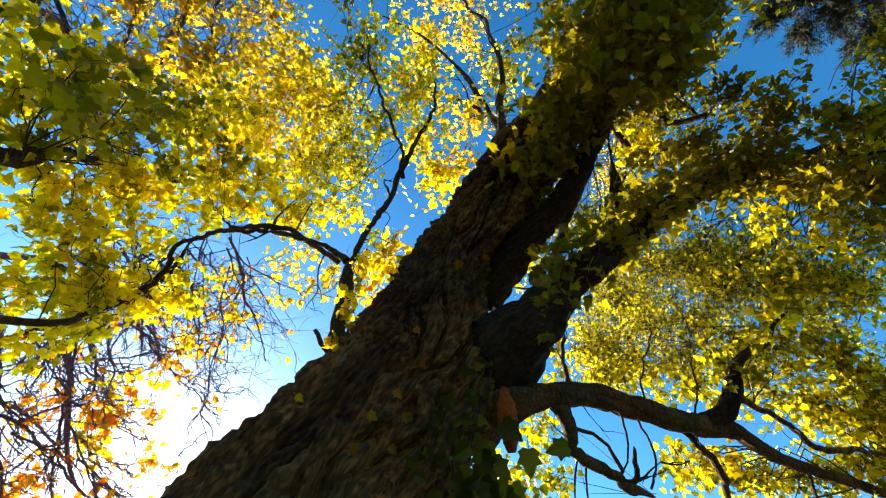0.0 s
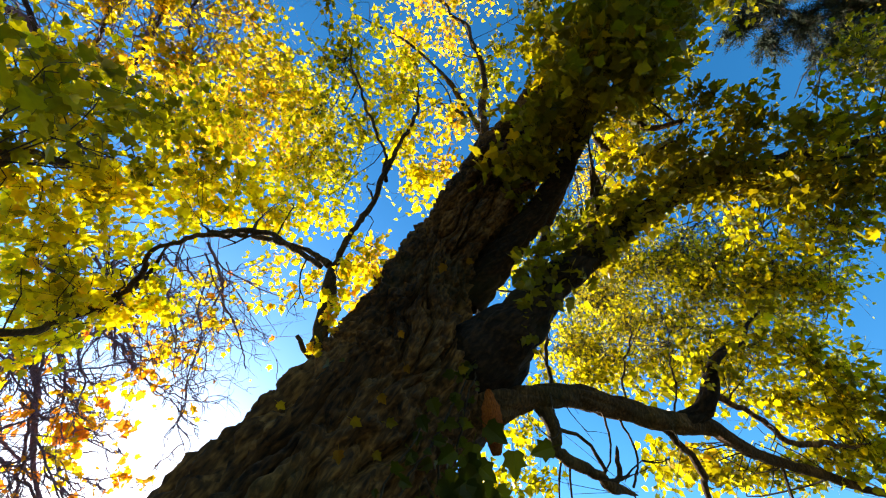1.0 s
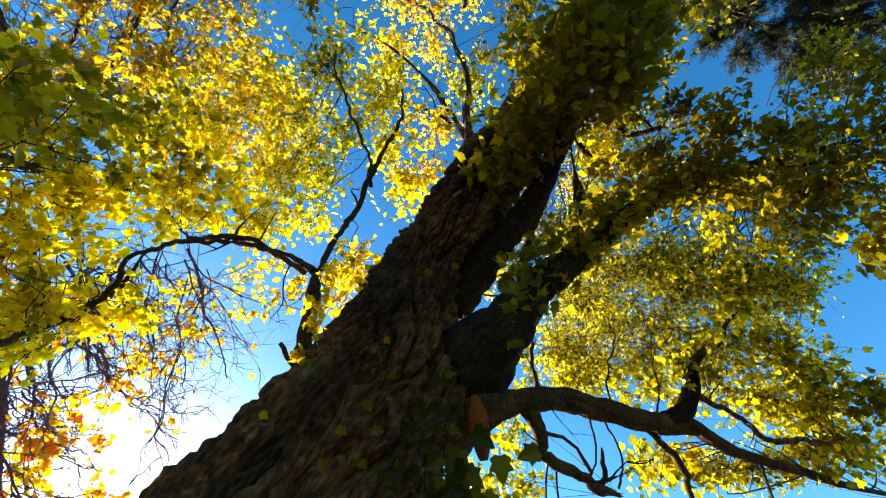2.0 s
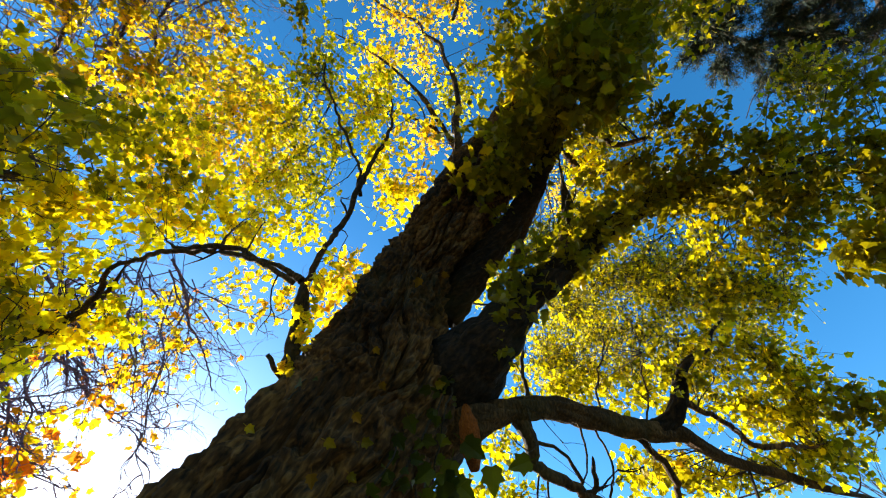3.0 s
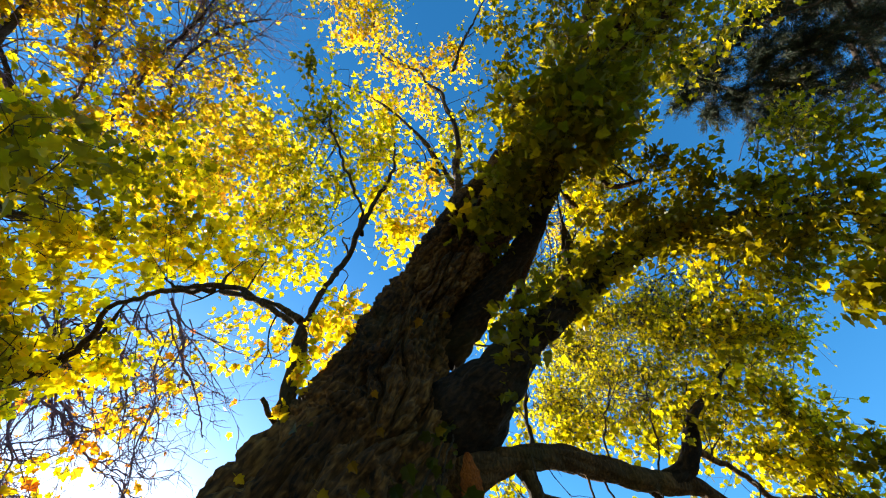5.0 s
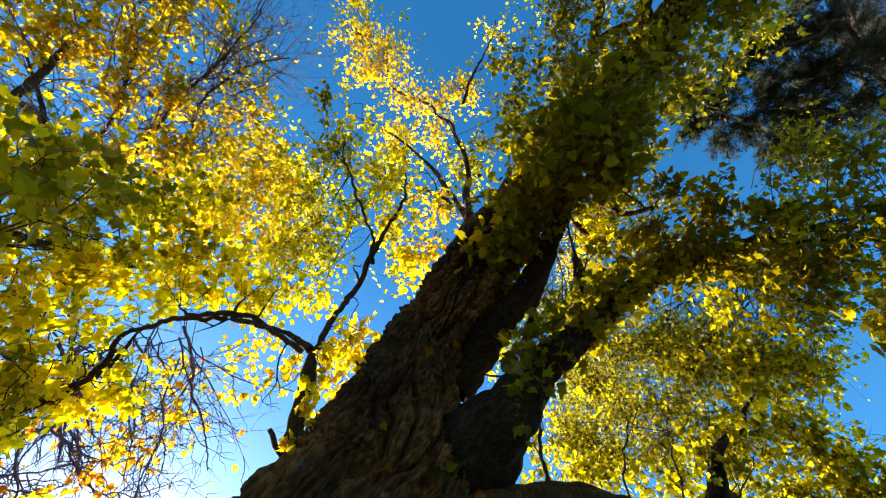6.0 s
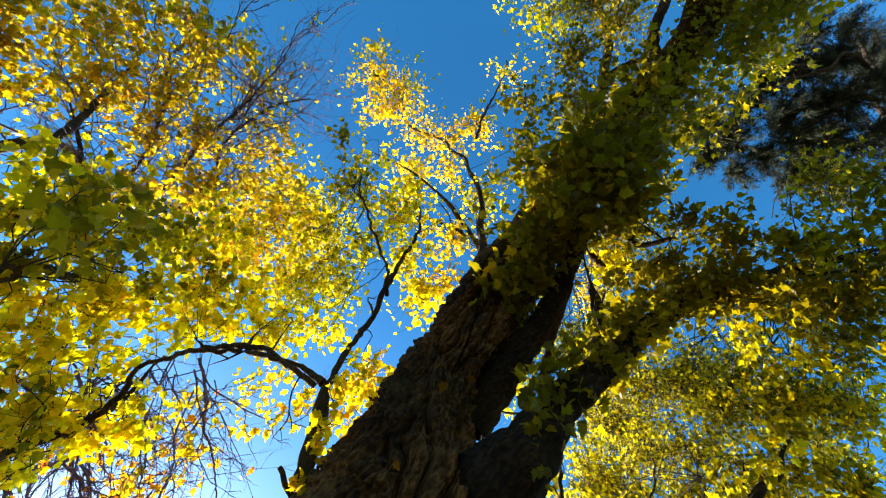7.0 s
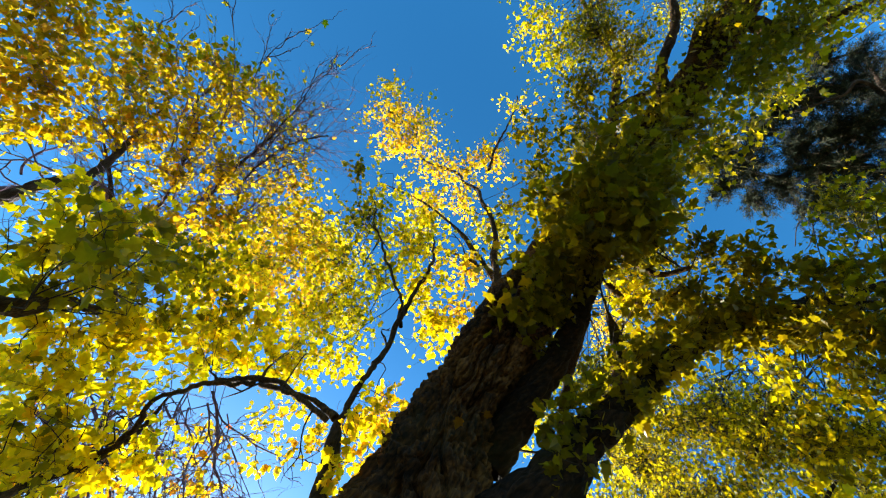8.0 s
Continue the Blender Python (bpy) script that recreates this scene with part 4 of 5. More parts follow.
oak.clumps("green", 0.08, [
    (1.1, 0.46, 4.74, 0.39, 153), (1.4, 0.22, 4.79, 0.3, 94),
], fine=True)
oak.clumps("green", 0.08, [
    (1.62, 0.32, 4.82, 0.13, 24),
], fine=False)
oak.clumps("green", 0.08, [
    (1.08, 0.08, 5.05, 0.19, 33), (1.4, 0.05, 4.94, 0.18, 32),
], fine=False)
oak.clumps("green", 0.069, [
    (1.36, 1.22, 3.97, 0.15, 27), (1.56, 1.15, 3.89, 0.15, 25), (1.87, 1.12, 4.35, 0.18, 38), (2.09, 1.04, 4.22, 0.17, 34),
], fine=True)
oak.clumps("green", 0.056, [
    (2.37, 1.08, 4.49, 0.2, 68), (2.57, 1, 4.35, 0.19, 61),
], fine=False)
oak.clumps("lime", 0.044, [
    (1.92, 1.76, 3.08, 0.09, 10),
], fine=True)
oak.clumps("lime", 0.054, [
    (2.04, 2.5, 2.74, 0.1, 6), (2.15, 2.41, 2.72, 0.09, 6),
], fine=True)
# sunward clumps below the limb, coloured green to look shaded
oak.clumps("green", 0.05, [
    (1.85, 0.87, 3.7, 0.17, 185), (2.05, 0.78, 3.55, 0.15, 158), (2.96, 0.94, 4.17, 0.26, 155), (2.82, 1.16, 4.42, 0.17, 42),
    (3, 1.06, 4.28, 0.16, 38),
], fine=True)
oak.clumps("green", 0.046, [
    (2.29, 0.77, 3.6, 0.19, 235),
], fine=True)
oak.clumps("green", 0.042, [
    (2.37, 1.11, 5.29, 0.22, 118),
], fine=True)
oak.clumps("green", 0.046, [
    (0.47, 1.07, 2.87, 0.09, 30), (0.55, 1.02, 2.94, 0.1, 45), (0.67, 1, 3.1, 0.11, 60), (0.82, 0.97, 3.23, 0.12, 70),
    (0.99, 0.92, 3.36, 0.12, 80), (1.21, 0.88, 3.5, 0.14, 90), (1.43, 0.82, 3.63, 0.15, 100), (1.69, 0.78, 3.79, 0.16, 110),
    (1.97, 0.72, 3.92, 0.17, 110), (0.94, 1.1, 3.22, 0.09, 26), (1.11, 1.02, 3.3, 0.1, 36), (1.32, 0.94, 3.46, 0.11, 46),
    (1.63, 0.92, 3.65, 0.13, 70), (1.93, 0.87, 3.77, 0.14, 80), (2.28, 0.83, 3.88, 0.16, 100), (2.73, 0.78, 4.03, 0.18, 110),
], fine=True)
oak.clumps("lime", 0.033, [
    (1.41, 1.37, 2.79, 0.09, 50), (1.52, 1.28, 2.84, 0.08, 40), (1.34, 1.44, 2.69, 0.07, 30), (1.65, 1.24, 2.91, 0.08, 40),
], fine=True)
oak.clumps("green", 0.035, [
    (1.71, 1.2, 2.96, 0.1, 50), (1.39, 1.35, 2.91, 0.09, 36), (1.52, 1.36, 2.76, 0.05, 14),
], fine=True)
oak.clumps("gold", 0.034, [
    (-0.4, 1.3, 2.68, 0.05, 14), (-0.37, 1.29, 2.73, 0.05, 12), (-0.43, 1.32, 2.58, 0.04, 8),
], fine=True)
oak.clumps("yellow", 0.034, [
    (-0.39, 1.27, 2.86, 0.06, 30), (-0.35, 1.25, 2.95, 0.07, 40), (-0.28, 1.25, 3.1, 0.08, 44), (-0.4, 1.29, 2.76, 0.05, 18),
    (-0.36, 1.22, 3.17, 0.09, 40),
], fine=True)
oak.clumps("gold", 0.034, [
    (-0.35, 1.29, 2.82, 0.05, 16), (-0.34, 1.24, 3.03, 0.06, 24), (-0.25, 1.23, 3.18, 0.07, 24),
], fine=True)
oak.clumps("yellow", 0.036, [
    (0.75, 2.59, 4.72, 0.14, 90), (0.89, 2.44, 4.93, 0.16, 120), (1.04, 2.26, 5.13, 0.17, 130), (1.2, 2, 5.35, 0.18, 140),
    (1.35, 1.71, 5.55, 0.18, 140),
], fine=False)
oak.clumps("lime", 0.036, [
    (0.78, 2.36, 4.64, 0.12, 40), (0.92, 2.15, 4.75, 0.14, 50), (1.19, 1.72, 5.14, 0.15, 60), (0.95, 2.17, 4.47, 0.12, 50),
], fine=True)
oak.clumps("green", 0.05, [
    (0.67, 1.02, 3.91, 0.09, 44), (0.76, 0.9, 4.04, 0.1, 44), (0.61, 1.13, 3.76, 0.09, 40), (0.84, 0.76, 4.17, 0.1, 40),
], fine=True)


def unseen_shade_crown(tree):
    """Unseen crown added over and behind the viewpoint, to keep sky light off the trunk."""
    front = list(tree.nodes)
    for k, (ax, ay, az) in enumerate(((3.5, -4.5, 7.5), (6.5, -5.0, 6.0), (-1.0, -5.5, 6.5), (5.5, -5.0, 9.5), (1.5, -2.5, 10.5))):
        a = tree.nodes[0][-4 + k // 2]
        m = (a[:3] + (ax, ay, az)) / 2 + (0, 0, 0.5)
        tree.limb("limb", [(*a[:3], a[3] * 0.55), (*m, a[3] * 0.4), (ax, ay, az, 0.02)], LIMB_BARK)
    tree.nodes = tree.nodes[len(front):]
    rows = []
    while len(rows) < 150:
        v = RNG.normal(0, 1, 3)
        v /= np.linalg.norm(v)
        p = np.array([1.8, -2.6, 6.5]) + v * (4.6, 3.6, 4.2) * RNG.uniform(0.55, 1.0)
        if p[2] > 2.4 and p[1] < -0.55 * (p[2] - 1.5) - 0.9:
            rows.append((*p, 0.75, 55))
    # a low ring of added leaves behind the viewpoint, a further screen against sky
    while len(rows) < 270:
        turn, far = RNG.uniform(-1.3, 1.3), RNG.uniform(3.2, 6.0)
        rows.append((far * math.sin(turn), -far * math.cos(turn) - 1.4, RNG.uniform(1.2, 5.5), 0.75, 55))
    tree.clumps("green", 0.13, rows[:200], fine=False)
    tree.clumps("lime", 0.13, rows[200:], fine=False)
    tree.nodes = front


unseen_shade_crown(oak)
oak.finish({
    "green": "dense olive-green leaves, toned darker for shade", "lime": "yellow-green backlit autumn leaves", "yellow": "bright yellow backlit autumn leaves",
    "gold": "golden-orange autumn leaves", "rust": "rust-brown dry leaves", "ember": "orange backlit dry leaves"})

# ---- the neighbouring tree whose boughs reach in ----
side = Tree("broadleaf_tree", (-4.6, -0.8, 0), "neighbouring tree with bright yellow-green backlit leaves on low boughs", "tree", TWIG_BARK)
side.limb("trunk", [
    (-4.55, -0.75, -0.1, 0.24), (-4.7, -0.95, 2.0, 0.19), (-5.2, -1.6, 4.0, 0.16), (-6.2, -2.9, 6.0, 0.1), (-7.0, -3.8, 7.5, 0.04),
], LIMB_BARK, label="leaning trunk with rough brown bark", carry=False)
side.limb("limb", [
    (-4.68, -0.92, 1.9, 0.1), (-3.6, -0.1, 2.2, 0.085), (-2.75, 0.45, 2.45, 0.07),
    (-2.133, 0.883, 3.084, 0.05), (-2.17, 0.957, 3.337, 0.042),
    (-2.165, 1.123, 3.572, 0.029), (-2.11, 1.413, 3.908, 0.018), (-1.88, 1.595, 4.392, 0.006),
], LIMB_BARK, label="low bough reaching in")
side.limb("limb", [
    (-4.68, -0.92, 1.75, 0.08), (-4.0, 0.3, 2.1, 0.05), (-2.9, 1.1, 2.4, 0.03), (-1.987, 1.571, 2.692, 0.021), (-1.964, 1.745, 2.948, 0.02),
    (-1.934, 1.876, 3.227, 0.019), (-1.933, 1.918, 3.536, 0.018), (-1.923, 1.833, 3.779, 0.005),
], LIMB_BARK, label="thin lower bough")
side.clumps("lime", 0.069, [
    (-2.24, 0.51, 3.27, 0.15, 24), (-2.12, 0.53, 3.4, 0.16, 28), (-2.16, 0.85, 3.23, 0.2, 117),
], fine=True)
side.clumps("yellow", 0.063, [
    (-2.2, 1.1, 3.22, 0.14, 64), (-2.06, 1.15, 3.35, 0.15, 74), (-1.88, 1.21, 3.5, 0.16, 84), (-2.2, 1.24, 3.12, 0.13, 58),
    (-2.07, 1.3, 3.24, 0.14, 66), (-2.05, 1.3, 3.43, 0.15, 71), (-1.89, 1.35, 3.55, 0.16, 81), (-2.11, 1.37, 3.13, 0.1, 30),
    (-2, 1.42, 3.23, 0.11, 33), (-1.87, 1.47, 3.33, 0.12, 37),
], fine=True)
side.clumps("lime", 0.063, [
    (-2.12, 0.58, 3.55, 0.16, 71), (-1.95, 0.59, 3.7, 0.17, 81), (-2.33, 0.74, 3.4, 0.18, 105), (-2.15, 0.77, 3.6, 0.2, 131),
], fine=True)
side.clumps("lime", 0.063, [
    (-2.09, 0.84, 3.63, 0.2, 131), (-1.85, 0.87, 3.83, 0.22, 160), (-2.08, 1.14, 3.65, 0.17, 93), (-1.88, 1.19, 3.8, 0.18, 105),
    (-2.12, 1.47, 3.04, 0.11, 30), (-2.01, 1.52, 3.12, 0.11, 33), (-2.35, 0.39, 3.64, 0.1, 31), (-2.26, 0.39, 3.73, 0.1, 34),
], fine=True)
side.clumps("lime", 0.058, [
    (-1.93, 0.93, 4.14, 0.22, 189),
], fine=True)
side.clumps("yellow", 0.058, [
    (-2.07, 1.84, 3.11, 0.1, 34), (-1.96, 1.89, 3.18, 0.1, 38), (-1.83, 1.95, 3.26, 0.1, 40), (-2.03, 1.72, 2.89, 0.08, 18),
    (-1.94, 1.77, 2.95, 0.08, 19), (-2.3, 1.67, 2.96, 0.15, 84), (-2.14, 1.77, 3.09, 0.16, 96), (-1.99, 1.83, 3.21, 0.16, 96),
    (-2.29, 1.84, 2.77, 0.1, 42), (-2.18, 1.91, 2.85, 0.11, 46), (-2.35, 1.56, 3.01, 0.09, 33),
], fine=True)
side.clumps("yellow", 0.058, [
    (-2.26, 1.61, 3.09, 0.1, 36),
], fine=True)
side.clumps("yellow", 0.052, [
    (-2.09, 1.97, 2.92, 0.12, 47),
], fine=True)
side.clumps("lime", 0.069, [
    (-2.13, 0.63, 3.37, 0.13, 25), (-1.99, 0.65, 3.5, 0.14, 29),
], fine=True)
side.clumps("lime", 0.076, [
    (-2.85, 0.63, 3.79, 0.21, 4), (-2.68, 0.64, 3.99, 0.22, 4), (-2.74, 1.07, 3.76, 0.29, 16), (-2.7, 0.78, 3.93, 0.19, 4),
    (-2.5, 0.8, 4.12, 0.2, 4),
], fine=False)
side.clumps("yellow", 0.069, [
    (-2.8, 1.57, 3.6, 0.18, 8), (-2.62, 1.65, 3.78, 0.2, 9), (-2.61, 1.64, 4, 0.2, 12), (-2.38, 1.71, 4.18, 0.21, 14),
    (-2.1, 1.77, 4.37, 0.23, 16), (-2.7, 1.73, 3.61, 0.15, 4),
], fine=False)
side.clumps("lime", 0.069, [
    (-2.68, 0.71, 4.15, 0.23, 10), (-2.44, 0.72, 4.38, 0.25, 11), (-2.97, 0.91, 3.97, 0.24, 15), (-2.7, 0.95, 4.25, 0.27, 18),
    (-2.65, 1.04, 4.26, 0.27, 21), (-2.31, 1.08, 4.54, 0.29, 25), (-2.65, 1.43, 4.28, 0.22, 13), (-2.36, 1.49, 4.5, 0.24, 15),
    (-2.01, 1.54, 4.72, 0.26, 17), (-2.81, 1.39, 3.72, 0.19, 9), (-2.6, 1.46, 3.92, 0.21, 10), (-2.35, 1.53, 4.13, 0.22, 12),
], fine=False)
side.clumps("yellow", 0.069, [
    (-2.53, 1.81, 3.75, 0.16, 4), (-2.34, 1.88, 3.9, 0.17, 5), (-2.7, 1.87, 3.5, 0.15, 4), (-2.55, 1.94, 3.62, 0.16, 5),
], fine=False)
side.clumps("lime", 0.069, [
    (-2.97, 0.47, 4.28, 0.14, 4), (-2.84, 0.46, 4.41, 0.15, 5),
], fine=False)
side.clumps("yellow", 0.064, [
    (-2.05, 1.93, 4.47, 0.18, 11), (-2.64, 2.34, 3.59, 0.13, 5), (-2.48, 2.41, 3.69, 0.14, 5), (-2.3, 2.49, 3.8, 0.14, 5),
    (-2.1, 2.56, 3.91, 0.15, 6), (-2.58, 2.19, 3.31, 0.12, 4), (-2.45, 2.26, 3.4, 0.12, 4), (-2.97, 2.11, 3.38, 0.16, 8),
    (-2.82, 2.2, 3.5, 0.17, 9), (-2.64, 2.29, 3.64, 0.18, 10), (-2.52, 2.33, 3.74, 0.22, 14), (-2.2, 2.46, 3.93, 0.23, 17),
], fine=False)
side.clumps("lime", 0.064, [
    (-2.43, 1.15, 4.93, 0.3, 29), (-2.01, 1.17, 5.18, 0.32, 33), (-2.25, 1.72, 4.81, 0.31, 33),
], fine=False)
side.clumps("yellow", 0.064, [
    (-2.92, 2.34, 3.17, 0.14, 6), (-2.76, 2.45, 3.28, 0.15, 6), (-2.99, 1.98, 3.48, 0.13, 4), (-2.86, 2.05, 3.6, 0.14, 5),
], fine=False)
side.clumps("yellow", 0.057, [
    (-2.64, 2.52, 3.37, 0.17, 6),
], fine=False)
side.clumps("yellow", 0.05, [
    (-2.1, 1.19, 3.1, 0.16, 34), (-1.98, 1.28, 3.19, 0.16, 34), (-2.01, 1.41, 3.04, 0.15, 30), (-1.95, 1.48, 3.24, 0.15, 30),
    (-1.82, 1.49, 3.36, 0.15, 28), (-1.77, 1.5, 3.56, 0.13, 22), (-1.96, 1.59, 2.92, 0.16, 32), (-1.93, 1.65, 3.1, 0.15, 26),
    (-1.77, 1.8, 3.12, 0.14, 26), (-1.89, 1.71, 2.88, 0.15, 26),
], fine=True)
side.clumps("lime", 0.05, [
    (-1.93, 1.3, 3.06, 0.16, 18), (-1.85, 1.34, 3.29, 0.16, 18), (-1.8, 1.63, 2.9, 0.16, 16), (-1.98, 1.37, 2.93, 0.14, 14),
], fine=True)
side.clumps("green", 0.066, [
    (-1.43, 0.51, 2.95, 0.16, 22), (-1.39, 0.54, 3.12, 0.16, 18), (-1.42, 0.66, 2.9, 0.16, 20), (-1.4, 0.71, 3.18, 0.16, 16),
    (-1.51, 0.44, 3.18, 0.14, 8), (-1.39, 0.68, 3.46, 0.18, 16), (-1.41, 0.81, 2.98, 0.16, 14),
], fine=True)
side.finish({
    "green": "green leaves", "lime": "yellow-green backlit leaves", "yellow": "bright yellow backlit leaves",
    "gold": "golden-orange autumn leaves", "rust": "rust-brown dry leaves", "ember": "orange backlit dry leaves"})

# ---- the thin tree behind, nearly bare ----
bare = Tree("weeping_tree", (-9.2, 3.5, 0), "half-bare tree with drooping purple-brown twigs and rusty leaves", "tree", PURPLE_BARK, vigour=2.2)
bare.limb("trunk", [
    (-9.2, 3.5, -0.1, 0.26), (-9.0, 2.9, 3.0, 0.2), (-8.683, 1.628, 5.743, 0.149), (-9.005, -0.561, 6.871, 0.118), (-8.842, -3.254, 8.094, 0.065),
], BOUGH_BARK, label="slender grey-brown trunk", sides=16)
bare_limb_1 = bare.limb("limb", [
    (-8.75, 1.95, 5.2, 0.12), (-8.298, 1.89, 5.491, 0.11), (-6.731, 1.408, 5.589, 0.091), (-5.306, 0.959, 5.644, 0.073),
    (-4.927, 0.762, 5.824, 0.062), (-4.657, 0.654, 6.131, 0.053), (-4.632, 0.22, 6.744, 0.039),
    (-4.495, -0.386, 7.366, 0.01),
], BOUGH_BARK, label="curving bough", sprout=7)
bare.limb("branch", [
    (-4.882, 3.564, 5.412, 0.03), (-4.403, 2.76, 5.886, 0.037), (-4.574, 1.918, 6.152, 0.038), (-4.633, 1.185, 6.334, 0.038),
    (-4.728, 0.753, 6.469, 0.028), (-4.979, 0.102, 6.7, 0.009),
], BOUGH_BARK, sprout=7, under=bare_limb_1)
bare.limb("branch", [
    (-4.633, 1.333, 6.296, 0.028), (-4.392, 1.073, 6.844, 0.02), (-4.149, 0.074, 7.384, 0.027),
    (-4.239, -0.348, 7.556, 0.016), (-4.098, -0.736, 7.858, 0.011),
], BOUGH_BARK, sprout=7, under=bare_limb_1)
bare.limb("branch", [
    (-4.633, 1.333, 6.296, 0.03), (-4.256, 1.565, 6.832, 0.026), (-3.673, 0.462, 7.675, 0.023), (-3.32, -0.03, 8.113, 0.018),
    (-2.964, -0.77, 8.674, 0.013),
], BOUGH_BARK, sprout=7, under=bare_limb_1)
bare.limb("branch", [
    (-4.256, 1.565, 6.832, 0.024), (-3.657, 1.595, 7.252, 0.022), (-3.598, 0.821, 7.682, 0.017), (-3.08, 0.133, 8.227, 0.018),
    (-2.539, -0.122, 8.662, 0.013),
], BOUGH_BARK, sprout=7, under=bare_limb_1)
bare.limb("branch", [
    (-8.95, 2.7, 3.5, 0.1), (-7.22, 3.508, 4.587, 0.082), (-5.728, 3.273, 4.851, 0.056), (-5.247, 3.406, 5.064, 0.039),
    (-4.882, 3.564, 5.412, 0.021),
], PURPLE_BARK, sprout=2, under=bare_limb_1)
bare.limb("branch", [
    (-4.95, 3.54, 5.34, 0.03), (-4.457, 4.558, 5.258, 0.04), (-4.776, 4.385, 4.631, 0.046), (-4.524, 4.641, 4.144, 0.039),
    (-4.286, 4.976, 3.616, 0.028), (-4.082, 5.261, 3.31, 0.018), (-3.873, 5.455, 3.191, 0.008),
], PURPLE_BARK, sprout=2, under=bare_limb_1)
bare.limb("branch", [
    (-8.98, 2.8, 3.2, 0.08), (-6.324, 4.24, 3.955, 0.045), (-5.339, 4.56, 3.836, 0.032), (-4.878, 4.772, 3.796, 0.023),
    (-4.524, 5.182, 3.627, 0.014),
], PURPLE_BARK, sprout=2, under=bare_limb_1)
bare.limb("branch", [
    (-8.72, 1.4, 5.9, 0.08), (-6.222, 1.019, 6.424, 0.064), (-5.388, 0.855, 6.791, 0.048), (-5.066, 1.074, 6.786, 0.039),
    (-4.987, 1.374, 6.651, 0.025),
], PURPLE_BARK, sprout=2, under=bare_limb_1)
bare.limb("branch", [
    (-4.531, 3.882, 4.547, 0.0195), (-4.405, 4.183, 4.326, 0.0195), (-4.305, 4.522, 3.931, 0.0169),
    (-4.166, 4.829, 3.553, 0.0144), (-3.994, 5.07, 3.299, 0.0122), (-3.739, 5.31, 3.149, 0.0081),
], PURPLE_BARK, sprout=2, under=bare_limb_1)
bare.limb("branch", [
    (-4.371, 3.93, 4.715, 0.0253), (-4.327, 4.151, 4.49, 0.0251), (-4.195, 4.423, 4.28, 0.0179),
    (-4.133, 4.631, 4.023, 0.0105),
], PURPLE_BARK, sprout=2, under=bare_limb_1)
bare.limb("branch", [
    (-4.657, 4.362, 3.543, 0.0187), (-4.544, 4.475, 3.554, 0.019), (-4.432, 4.606, 3.507, 0.016),
    (-4.292, 4.786, 3.388, 0.0128), (-4.087, 4.989, 3.316, 0.0065),
], PURPLE_BARK, sprout=2, under=bare_limb_1)
bare.limb("branch", [
    (-3.268, 3.568, 6.135, 0.0215), (-3.078, 4.015, 5.893, 0.0218), (-2.968, 4.355, 5.637, 0.0174),
    (-2.741, 4.676, 5.439, 0.0131), (-2.525, 5.071, 5.078, 0.0087),
], PURPLE_BARK, sprout=2, under=bare_limb_1)
bare.limb("branch", [
    (-4.921, 3.605, 4.272, 0.0225), (-4.793, 3.986, 3.955, 0.0223), (-4.675, 4.31, 3.611, 0.0188),
    (-4.453, 4.723, 3.161, 0.0152), (-4.356, 4.885, 2.931, 0.0119),
], PURPLE_BARK, sprout=2, under=bare_limb_1)
bare.limb("branch", [
    (-4.283, 3.376, 5.392, 0.0227), (-4.112, 3.784, 5.196, 0.0192), (-3.997, 4.145, 4.926, 0.0154),
    (-3.884, 4.473, 4.63, 0.0076),
], PURPLE_BARK, sprout=2, under=bare_limb_1)
bare.limb("branch", [
    (-3.863, 3.593, 5.63, 0.0201), (-3.646, 3.968, 5.481, 0.0164), (-3.45, 4.372, 5.224, 0.0123),
    (-3.359, 4.658, 4.952, 0.0082),
], PURPLE_BARK, sprout=2, under=bare_limb_1)
bare.clumps("rust", 0.086, [
    (-5.3, -0.46, 6.04, 0.4, 257), (-5.38, 0.15, 5.98, 0.33, 180), (-5.07, -1.19, 6.32, 0.31, 150), (-4.77, -1.3, 6.6, 0.32, 160),
    (-4.53, -1.13, 6.98, 0.34, 182), (-5.44, -0.81, 5.83, 0.46, 329), (-5.32, -1.43, 6.13, 0.29, 130), (-5.02, -1.56, 6.42, 0.31, 150),
    (-5.1, -1, 6.19, 0.58, 539), (-4.69, -0.63, 6.66, 0.7, 777), (-4.39, -0.89, 7.13, 0.42, 285), (-3.88, -1, 7.48, 0.45, 314),
    (-3.86, -0.74, 7.77, 0.33, 171), (-3.44, -0.81, 8, 0.34, 182), (-5.25, -0.17, 6.13, 0.44, 157), (-4.53, 0.06, 6.84, 0.46, 329),
    (-4, -0.01, 7.24, 0.49, 377), (-5.02, 0.13, 6.24, 0.34, 113),
], fine=True)
bare.clumps("rust", 0.086, [
    (-4.67, 0.08, 6.58, 0.36, 128), (-4.27, 0.66, 7.01, 0.39, 244), (-3.74, 0.63, 7.39, 0.4, 285), (-3.82, -0.33, 7.83, 0.41, 267),
    (-5.18, 1.22, 6.35, 0.47, 113),
], fine=True)
bare.clumps("rust", 0.072, [
    (-3.24, -0.14, 8.37, 0.54, 297),
], fine=True)
bare.clumps("rust", 0.079, [
    (-3.23, 0.82, 8.11, 0.59, 504), (-3.49, 1.34, 6.94, 0.45, 372), (-2.89, 1.34, 7.28, 0.47, 409), (-2.23, 1.42, 7.11, 0.53, 528),
    (-4.08, 1.32, 6.52, 0.33, 203), (-3.64, 1.34, 6.84, 0.35, 230), (-2.82, 0.6, 8.32, 0.3, 131), (-2.79, 1.2, 8.25, 0.31, 134),
    (-4.32, 1.26, 6.05, 0.3, 110), (-3.93, 1.28, 6.39, 0.32, 125),
], fine=True)
